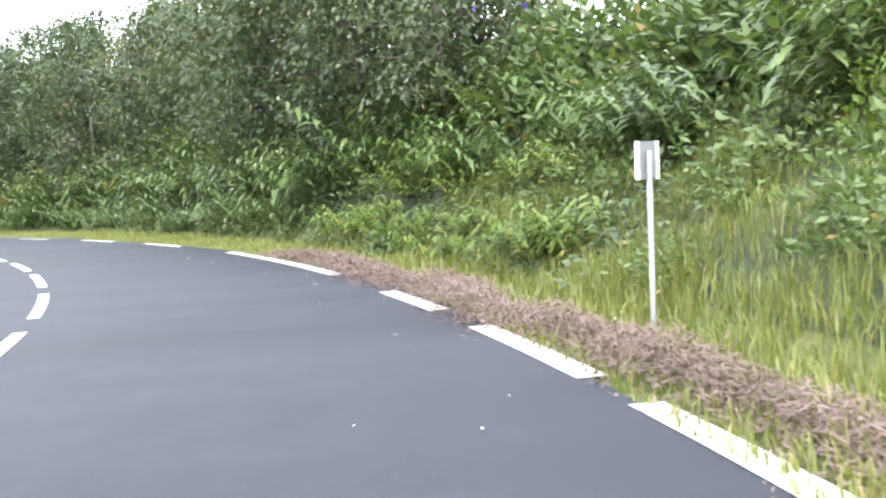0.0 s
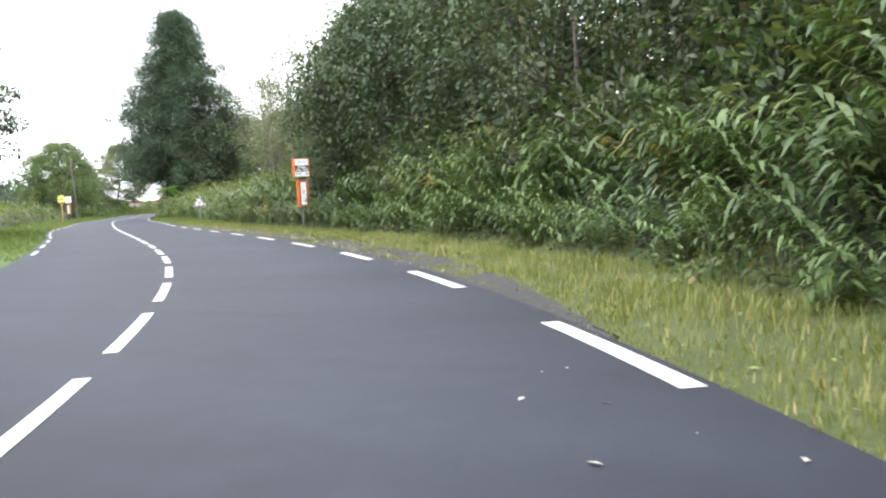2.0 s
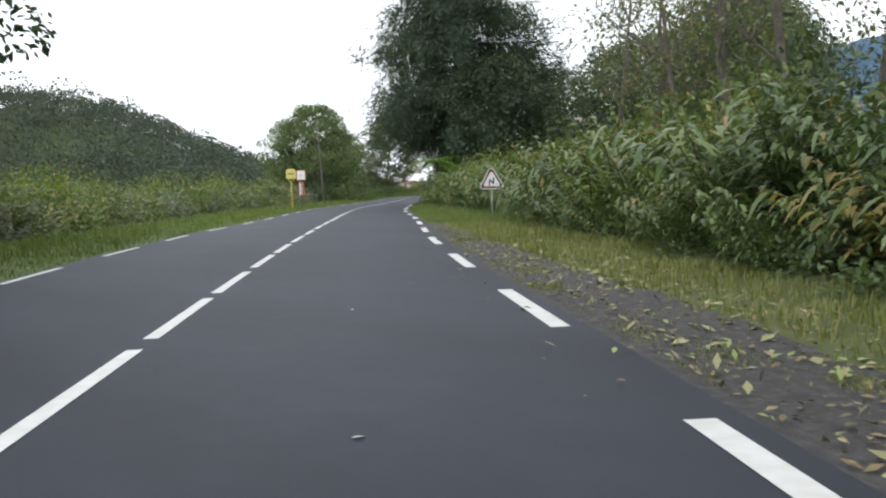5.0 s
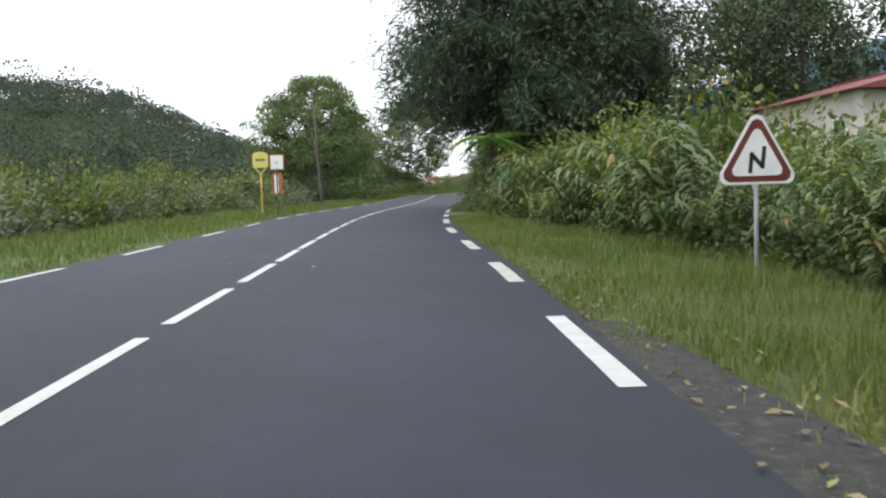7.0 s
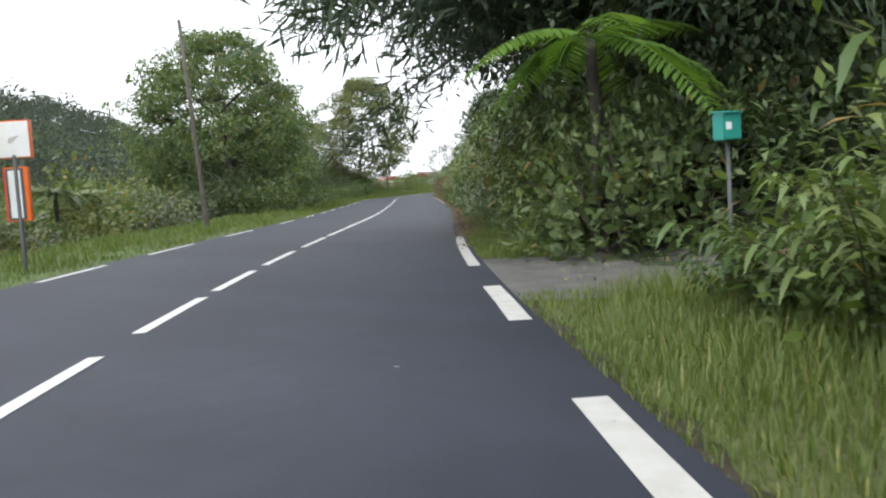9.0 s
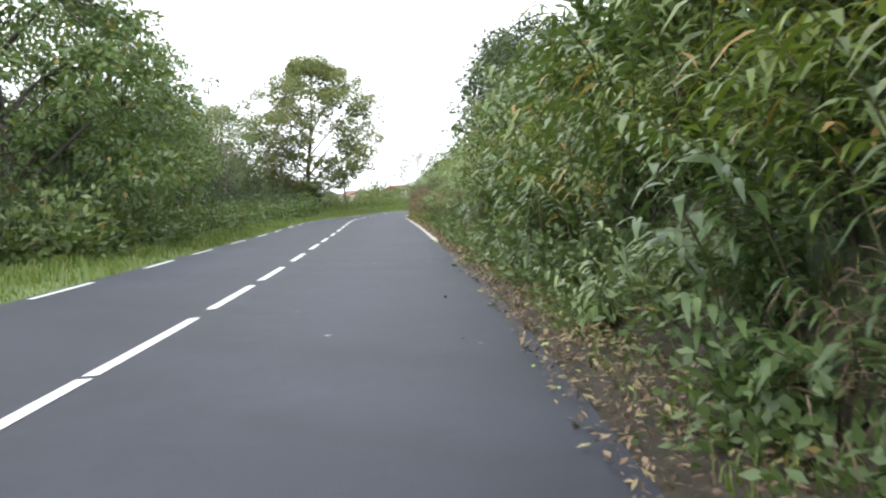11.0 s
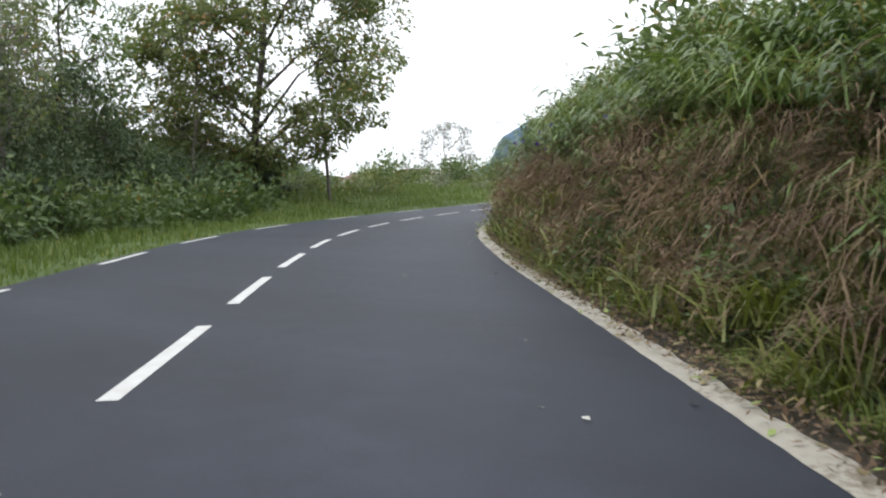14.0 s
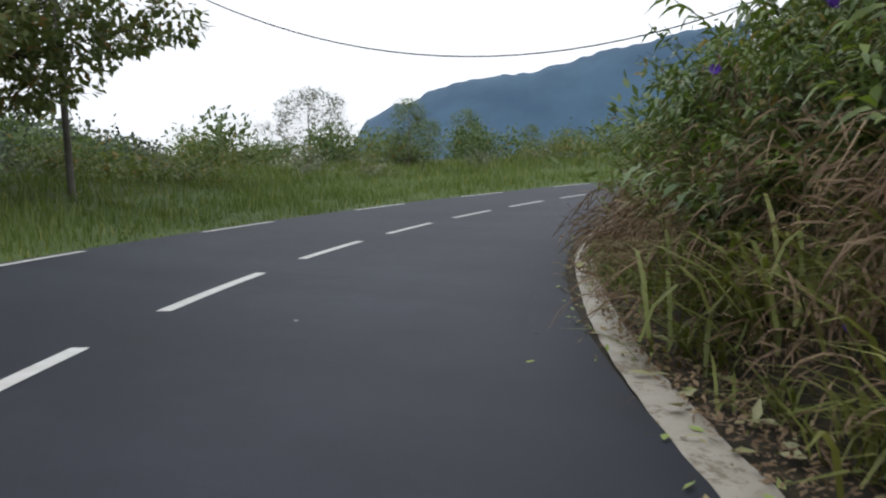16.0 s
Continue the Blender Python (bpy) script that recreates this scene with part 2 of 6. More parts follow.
# Greyed and blued greens: haze over the distant hill is put into the leaf colour.
M_FARWOOD = leaf_material("far_wood", (0.028, 0.041, 0.034), (0.056, 0.076, 0.058), (0.102, 0.122, 0.09), 0.9, 0.2)
M_STEEL = plain("galvanised_steel", (0.2, 0.21, 0.22), (0.3, 0.31, 0.32), 0.5, 0.4)
M_DARKSTEEL = plain("dark_painted_post", (0.05, 0.055, 0.055), (0.08, 0.085, 0.08), 0.5, 0.2)
M_ORANGE = plain("orange_enamel", (0.72, 0.13, 0.012), (0.8, 0.17, 0.02), 0.35, 0.0, 3, 60, 0.03)
M_RED = plain("red_orange_enamel", (0.55, 0.06, 0.025), (0.62, 0.08, 0.03), 0.35, 0.0, 3, 60, 0.03)
M_WHITE = plain("white_panel", (0.7, 0.71, 0.72), (0.8, 0.81, 0.82), 0.4, 0.0, 3, 60, 0.03)
# Border red is painted brownish dark, the way low light dulls it.
M_DARKRED = plain("dimmed_red_border", (0.1, 0.022, 0.022), (0.16, 0.035, 0.03), 0.5, 0.0, 6, 60, 0.03)
M_BLACK = plain("black_print", (0.012, 0.012, 0.014), (0.02, 0.02, 0.022), 0.5, 0.0, 3, 60, 0.03)
M_GREY = plain("grey_frame", (0.06, 0.055, 0.06), (0.1, 0.09, 0.1), 0.5, 0.0, 3, 60, 0.05)
M_YELLOW = plain("yellow_enamel", (0.55, 0.47, 0.12), (0.66, 0.58, 0.18), 0.45, 0.0, 4, 60, 0.05)
M_OCHRE = plain("ochre_print", (0.5, 0.33, 0.06), (0.6, 0.42, 0.1), 0.6, 0.0, 4)
M_TEAL = plain("teal_plastic", (0.01, 0.2, 0.17), (0.02, 0.28, 0.23), 0.4, 0.0, 4, 60, 0.05)
M_ROOF = plain("red_sheet_roof", (0.17, 0.035, 0.03), (0.25, 0.06, 0.05), 0.5, 0.0, 1.5)
M_WALL = plain("cream_render", (0.5, 0.47, 0.4), (0.66, 0.63, 0.56), 0.8, 0.0, 1.0)
M_POLE = plain("weathered_wood_pole", (0.07, 0.06, 0.05), (0.14, 0.125, 0.11), 0.85, 0.0, 3)
M_WIRE = plain("black_cable", (0.02, 0.02, 0.022), (0.03, 0.03, 0.032), 0.6)
# The blue of the air before the mountain is painted in as its surface colour.
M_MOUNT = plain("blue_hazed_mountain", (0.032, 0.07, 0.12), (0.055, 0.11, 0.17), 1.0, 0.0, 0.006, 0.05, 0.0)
M_GLASS = plain("window_dark", (0.02, 0.025, 0.03), (0.03, 0.035, 0.04), 0.1)

# ---------------------------------------------------------------- the road's line
CENTRE = [(0.0, -0.99, -32.01), (10.0, -1.61, -22.02), (20.0, -1.95, -12.02), (30.0, -2.33, -2.09), (36.0, -3.05, 3.73), (43.0, -4.75,
          10.34), (51.5, -8.31, 18.0), (60.0, -12.95, 25.13), (68.5, -18.29, 31.73), (77.0, -24.2, 37.83), (85.5, -30.47, 43.53),
          (94.0, -36.97, 49.08), (102.5, -43.74, 54.76), (111.0, -50.67, 60.52), (119.5, -57.64, 66.42), (128.0, -64.53, 72.39),
          (136.5, -71.18, 78.25), (145.0, -77.62, 83.92), (153.5, -83.89, 89.54), (162.0, -89.87, 95.08), (170.5, -95.9, 101.05),
          (179.0, -103.37, 108.94), (187.5, -111.12, 117.18), (196.0, -117.64, 123.87), (204.5, -123.78, 129.96), (213.0, -129.88,
          135.99), (221.5, -136.0, 141.98), (230.0, -142.19, 147.98), (238.5, -148.37, 153.99), (247.0, -154.06, 160.15), (255.5,
          -158.84, 166.94), (270.0, -164.54, 180.33), (280.0, -166.46, 190.34), (290.0, -166.36, 200.39), (300.0, -163.92, 210.0),
          (312.0, -158.02, 220.34), (323.0, -150.49, 228.32), (334.0, -141.72, 235.11)]


def centre_line(points):
    """The road's middle at half-metre stations, smooth through points (station, x, y)."""
    c = np.array(points, float)
    k = c[:, 0]
    s = np.arange(0, k[-1], 0.5)
    i = np.clip(np.searchsorted(k, s, side="right") - 1, 0, len(k) - 2)
    run = k[i + 1] - k[i]
    u = (s - k[i]) / run
    out = []
    for y in (c[:, 1], c[:, 2]):
        m = np.gradient(y, k)
        out.append((2 * u ** 3 - 3 * u * u + 1) * y[i] + (u ** 3 - 2 * u * u + u) * run * m[i]
                   + (3 * u * u - 2 * u ** 3) * y[i + 1] + (u ** 3 - u * u) * run * m[i + 1])
    return s, np.stack(out, 1)


ROAD_S, ROAD_P = centre_line(CENTRE)
ROAD_T = np.gradient(ROAD_P, axis=0)
ROAD_T /= np.linalg.norm(ROAD_T, axis=1)[:, None]
S_END = float(ROAD_S[-1])


def lerp(s, *pairs):
    return np.interp(s, [p[0] for p in pairs], [p[1] for p in pairs])


def bell(x, a, b, soft):
    """1 between a and b, 0 outside, with soft flanks."""
    return 1 / (1 + np.exp(-(x - a) / soft)) / (1 + np.exp((x - b) / soft))


def road_z(s):
    r = np.maximum(np.asarray(s, float) - 262, 0)
    return np.where(r < 25, 0.0006 * r * r, 0.375 + 0.03 * (r - 25))


def edge_right(s):
    return lerp(s, (0, 4.2), (70, 4.2), (100, 4.0), (112, 3.85), (120, 3.88), (136, 4.0), (150, 3.85), (170, 3.85), (180, 3.7), (330, 3.7))


def left_line(s):
    return -lerp(s, (0, 3.5), (106, 3.63), (118, 4.05), (128, 4.2), (142, 3.7), (157, 3.72), (165, 3.9), (176, 4.0), (200, 3.74), (213, 3.7), (220, 3.57), (232, 3.5),
                 (240, 3.58), (246, 3.74), (253, 3.86), (262, 3.9), (330, 4.0))


def edge_left(s):
    return left_line(s) - 0.22


def bank_foot(s):
    return lerp(s, (0, 5.5), (36, 5.5), (44, 5.7), (50, 5.8), (60, 6.6), (70, 7.4), (85, 7.9), (95, 7.8), (110, 7.5), (125, 7.5), (131, 7.8), (136, 7.8), (138, 7.3), (144, 6.9),
                (150, 6.4), (158, 5.7), (161.5, 5.8), (168, 5.5), (170, 5.2), (185, 4.55), (200, 4.42), (240, 4.45), (270, 4.5), (330, 5.0))


def ground(s, d):
    """Height of the land at a station and an offset from the road's middle (right is positive)."""
    s, d = np.asarray(s, float), np.asarray(d, float)
    top = lerp(s, (0, 9), (60, 8), (95, 7), (118, 2.4), (160, 1.2), (172, 1.6), (188, 3.8), (250, 3.6), (264, 2.2), (275, 1.2), (300, 0.8))
    steep = lerp(s, (0, 0.6), (44, 0.6), (55, 0.85), (95, 0.7), (118, 0.5), (160, 0.3), (172, 1.0), (188, 2.0), (215, 2.4), (240, 3.0), (258, 2.6), (272, 0.6), (330, 0.3))
    x = np.maximum(d - bank_foot(s), 0)
    right = top * (1 - np.exp(-x * steep / top)) * (1 - bell(s, 161.5, 168.0, 0.35) * bell(d, 0, 30, 1.0))
    right = right - 0.04 * np.clip(d - edge_right(s), 0, 1)
    right = np.where(d > 42, -2.0, right)
    y = np.maximum(-d - 7.5, 0)
    rise = lerp(s, (0, 0.0), (120, -0.3), (195, -0.3), (215, 0.4), (255, 0.5), (272, 0.9), (330, 1.0))
    left = rise * (1 - np.exp(-y / 5)) - 1.6 * np.clip((y - 20) / 18, 0, 1)
    left = left + lerp(s, (0, 0.0), (255, 0.0), (270, 0.06), (330, 0.06)) * np.clip(-d - 4.2, 0, 4)
    wob = 0.05 * np.sin(s * 1.7 + d * 2.1) * np.sin(d * 1.3 - s * 0.9) * np.clip(np.abs(d) - 4.5, 0, 1)
    return np.where(d > 0, right, left) + wob + road_z(s)


def place(s, d, z=None):
    """World places for stations and offsets; z counts from the land unless it is left out."""
    s, d = np.broadcast_arrays(np.asarray(s, float), np.asarray(d, float))
    i = np.clip(np.interp(s, ROAD_S, np.arange(len(ROAD_S))), 0, len(ROAD_S) - 1.001)
    k = i.astype(int)
    f = (i - k)[..., None]
    p = ROAD_P[k] * (1 - f) + ROAD_P[k + 1] * f
    t = ROAD_T[k] * (1 - f) + ROAD_T[k + 1] * f
    n = np.stack([t[..., 1], -t[..., 0]], -1)
    xy = p + n * d[..., None]
    h = ground(s, d) + (0 if z is None else z)
    return np.concatenate([xy, h[..., None]], -1)


def heading(s):
    """Turn about z, in degrees, that lays local +y along the road."""
    k = int(np.clip(s / 0.5, 0, len(ROAD_S) - 1))
    return math.degrees(math.atan2(-ROAD_T[k, 0], ROAD_T[k, 1]))


# ---------------------------------------------------------------- mesh helpers
def mesh(name, verts, faces, mat, smooth=False):
    """A mesh of triangles, or quads, from arrays."""
    verts, faces = np.asarray(verts, np.float32), np.asarray(faces, np.int32)
    me = bpy.data.meshes.new(name)
    k = faces.shape[1]
    me.vertices.add(len(verts))
    me.vertices.foreach_set("co", verts.ravel())
    me.loops.add(faces.size)
    me.loops.foreach_set("vertex_index", faces.ravel())
    me.polygons.add(len(faces))
    me.polygons.foreach_set("loop_start", np.arange(0, faces.size, k, dtype=np.int32))
    me.update(calc_edges=True)
    me.validate()
    me.materials.append(mat)
    if smooth:
        me.polygons.foreach_set("use_smooth", np.ones(len(faces), bool))
    return me


def part(name, bm, mat=None, parent=None, label=""):
    """Links a bmesh, or a mesh, as one object under a thing."""
    if isinstance(bm, bmesh.types.BMesh):
        me = bpy.data.meshes.new(name)
        bm.to_mesh(me)
        bm.free()
        me.materials.append(mat)
    else:
        me = bm
    ob = new(name, me)
    if parent is not None:
        ob.parent = parent
    return tagged(ob, label) if label else ob


def box(w, d, h, at=(0, 0, 0), bevel=0.01, turn=None):
    bm = bmesh.new()
    bmesh.ops.create_cube(bm, size=1)
    bmesh.ops.scale(bm, vec=(w, d, h), verts=bm.verts)
    if bevel:
        bmesh.ops.bevel(bm, geom=bm.edges[:], offset=bevel, segments=2, affect="EDGES")
    if turn is not None:
        bmesh.ops.transform(bm, matrix=turn, verts=bm.verts)
    bmesh.ops.translate(bm, vec=at, verts=bm.verts)
    return bm


def tube(points, radii, sides=8, cap=True):
    """A tapered tube along a polyline, as vertices and triangles."""
    p, r = np.asarray(points, float), np.asarray(radii, float)
    t = np.gradient(p, axis=0)
    t /= np.linalg.norm(t, axis=1)[:, None] + 1e-9
    ref = np.where(np.abs(t[:, 2:3]) < 0.9, [[0, 0, 1.0]], [[1.0, 0, 0]])
    u = np.cross(t, ref)
    u /= np.linalg.norm(u, axis=1)[:, None] + 1e-9
    w = np.cross(t, u)
    a = np.linspace(0, 2 * np.pi, sides, endpoint=False)
    v = p[:, None] + r[:, None, None] * (np.cos(a)[None, :, None] * u[:, None] + np.sin(a)[None, :, None] * w[:, None])
    n = len(p)
    i, j = np.meshgrid(np.arange(n - 1), np.arange(sides), indexing="ij")
    q = np.stack([i * sides + j, i * sides + (j + 1) % sides, (i + 1) * sides + (j + 1) % sides, (i + 1) * sides + j], -1).reshape(-1, 4)
    f = np.vstack([q[:, [0, 1, 2]], q[:, [0, 2, 3]]])
    v = v.reshape(-1, 3)
    if cap:
        v = np.vstack([v, p[-1]])
        k = (n - 1) * sides
        f = np.vstack([f, [[k + m, k + (m + 1) % sides, len(v) - 1] for m in range(sides)]])
    return v, f


def joined(pieces):
    vs, fs, n = [], [], 0
    for v, f in pieces:
        vs.append(v)
        fs.append(np.asarray(f) + n)
        n += len(v)
    return np.vstack(vs), np.vstack(fs)


def unit(v):
    return v / (np.linalg.norm(v, axis=-1, keepdims=True) + 1e-9)


def blades(root, way, side, length, width, droop, fold=0.15):
    """Lance-shaped leaves that bend down towards the tip and twist a little: six vertices and four triangles each."""
    n = len(root)
    length, width, droop = (np.broadcast_to(np.asarray(x, float), (n,))[:, None] for x in (length, width, droop))
    way, side = unit(way), unit(side - way * (side * way).sum(1, keepdims=True))
    up = np.cross(side, way)
    down = np.array([0, 0, 1.0]) * droop * length
    one = root + way * length * 0.26 - down * 0.06
    two = root + way * length * 0.6 - down * 0.34
    turn = fold * np.where((np.arange(n) % 2)[:, None] > 0, 1.0, -1.0) * width
    v = np.stack([root, one - side * width * 0.42, one + side * width * 0.42, two - side * width * 0.46 - up * turn, two + side * width * 0.46 + up * turn, root + way * length * 0.97 - down], 1).reshape(-1, 3)
    b = (np.arange(n) * 6)[:, None, None]
    f = (b + np.array([[0, 2, 1], [1, 2, 4], [1, 4, 3], [3, 4, 5]])[None]).reshape(-1, 3)
    return v, f


def leaflets(root, way, side, length, width):
    """Small folded leaves: four vertices and two triangles each."""
    n = len(root)
    length, width = (np.broadcast_to(np.asarray(x, float), (n,))[:, None] for x in (length, width))
    way, side = unit(way), unit(side - unit(way) * (side * unit(way)).sum(1, keepdims=True))
    up = np.cross(side, way)
    mid = root + way * length * 0.5 + up * width * 0.12
    v = np.stack([root, mid + side * width / 2, root + way * length, mid - side * width / 2], 1).reshape(-1, 3)
    b = (np.arange(n) * 4)[:, None, None]
    return v, (b + np.array([[0, 1, 2], [0, 2, 3]])[None]).reshape(-1, 3)


def balls(rng, n):
    return unit(rng.normal(size=(n, 3)))


# ---------------------------------------------------------------- plants
def shrub(name, seed, leaf_mat, stem_mat, radius, height, clumps, per_clump, length, width, droop=0.35, spread=0.28, big=True, stemmed=False, occluders=5):
    """A bush: stems that fan out from the foot and leaves in clumps over an uneven dome."""
    rng = np.random.default_rng(seed)
    v = balls(rng, clumps)
    v[:, 2] = np.abs(v[:, 2])
    lump = rng.uniform(0.65, 1.08, clumps)[:, None]
    c = v * lump * [radius, radius, height]
    c[:, 2] = np.maximum(c[:, 2], 0.12 * height)
    stems = []
    for k in range(min(clumps, 12)):
        foot = rng.normal(size=3) * [0.12, 0.12, 0] * radius
        mid = (foot + c[k]) / 2 + rng.normal(size=3) * 0.08 * radius + [0, 0, 0.1 * height]
        stems.append(tube([foot, mid, c[k]], np.array([0.022, 0.016, 0.007]) * max(radius, 0.6), 4, False))
    n = clumps * per_clump
    at = np.repeat(c, per_clump, 0) + rng.normal(size=(n, 3)) * spread * radius * [1, 1, 0.8]
    at[:, 2] = np.maximum(at[:, 2], 0.03)
    out = unit(np.repeat(v, per_clump, 0) * [1, 1, 0.4] + balls(rng, n) * 0.75 + [0, 0, 0.15])
    side = np.cross(out, balls(rng, n)) + 1e-4
    ls = length * rng.uniform(0.6, 1.25, n)
    if big:
        v2, f2 = blades(at, out, side, ls, ls * width, droop * rng.uniform(0.4, 1.6, n))
    else:
        side = np.cross(out, [0, 0, 1.0] + balls(rng, n) * 0.8) + 1e-4
        v2, f2 = leaflets(at, out, side, ls, ls * width)
    # Extra leaves added deep in the bush to block light and darken its gaps.
    m = clumps * occluders
    q = np.repeat(c * 0.66 + [0, 0, 0.04], occluders, 0) + rng.normal(size=(m, 3)) * 0.12 * radius
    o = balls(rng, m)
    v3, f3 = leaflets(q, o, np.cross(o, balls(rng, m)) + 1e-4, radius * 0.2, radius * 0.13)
    if occluders:
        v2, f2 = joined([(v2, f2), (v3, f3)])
    top = new(name)
    tagged(part("foliage", mesh("foliage", v2, f2, leaf_mat), None, top), kind="stuff")
    if stemmed:
        tagged(part("stem", mesh("stem", *joined(stems), stem_mat), None, top), kind="stuff")
    return top


def ginger(name, seed, leaf_mat, radius, canes, height, leaf, pairs=9, broad=0.24, hang=0.0):
    """A stand of canes that arch towards local -x, each with two ranks of long drooping leaves."""
    rng = np.random.default_rng(seed)
    stems, roots, ways, sides, lens = [], [], [], [], []
    for _ in range(canes):
        foot = np.r_[rng.normal(size=2) * radius * [0.45, 0.6], 0]
        a = np.pi + rng.normal() * 0.75
        out = np.array([np.cos(a), np.sin(a), 0])
        h = height * rng.uniform(0.45, 1.1)
        arch = rng.uniform(0.5, 1.05)
        us = np.linspace(0, 1, 4)[:, None]
        path = lambda u: foot + np.array([0, 0, 1.0]) * h * (u * 1.05 - 0.3 * arch * u * u) + out * h * arch * (0.15 * u + 0.65 * u * u)
        stems.append(tube(path(us), np.linspace(0.013, 0.005, 4), 3, False))
        flat = np.cross(out, [0, 0, 1.0]) + rng.normal(size=3) * 0.15
        for k in range(pairs):
            u = 0.22 + 0.78 * k / pairs
            q = path(u)
            along = unit(path(u + 0.02) - q)
            for sgn in (-1, 1):
                w = flat * sgn * 0.8 + along * 0.62 + [0, 0, -0.12] + rng.normal(size=3) * 0.1
                roots.append(q), ways.append(w), sides.append(np.cross(w, [0, 0, 1.0]) + rng.normal(size=3) * 0.16)
                lens.append(leaf * rng.uniform(0.65, 1.15) * (1.1 - 0.4 * abs(u - 0.55)))
    n = len(roots)
    v, f = blades(np.array(roots), np.array(ways), np.array(sides), lens, np.array(lens) * broad, rng.uniform(0.3, 0.8, n) + hang)
    top = new(name)
    tagged(part("foliage", mesh("foliage", v, f, leaf_mat), None, top), kind="stuff")
    tagged(part("stem", mesh("stem", *joined(stems), M_STEM), None, top), kind="stuff")
    return top


def reeds(name, seed, leaf_mat, radius, count, length, width=0.03, droop=0.7, up=1.0):
    """A tussock of long arching blades, each of three joints."""
    rng = np.random.default_rng(seed)
    foot = np.c_[rng.normal(size=(count, 2)) * radius * 0.4, np.zeros(count)]
    a = rng.uniform(0, 2 * np.pi, count)
    out = np.c_[np.cos(a), np.sin(a), np.zeros(count)]
    ln = length * rng.uniform(0.5, 1.15, count)[:, None]
    lean = rng.uniform(0.15, 0.6, count)[:, None]
    side = np.c_[-np.sin(a), np.cos(a), np.zeros(count)] * width / 2
    vs = []
    for u, w in ((0, 0.8), (0.35, 1.0), (0.7, 0.75), (1.0, 0.05)):
        p = foot + out * ln * lean * u + out * ln * 0.45 * u * u + np.array([0, 0, 1.0]) * ln * (up * u * 0.95 - droop * u ** 2.4)
        vs += [p - side * w, p + side * w]
    v = np.stack(vs, 1).reshape(-1, 3)
    v[:, 2] = np.maximum(v[:, 2], -0.6 * length)
    b = (np.arange(count) * 8)[:, None, None]
    q = np.array([[0, 1, 3], [0, 3, 2], [2, 3, 5], [2, 5, 4], [4, 5, 7], [4, 7, 6]])
    return part(name, mesh(name, v, (b + q[None]).reshape(-1, 3), leaf_mat))


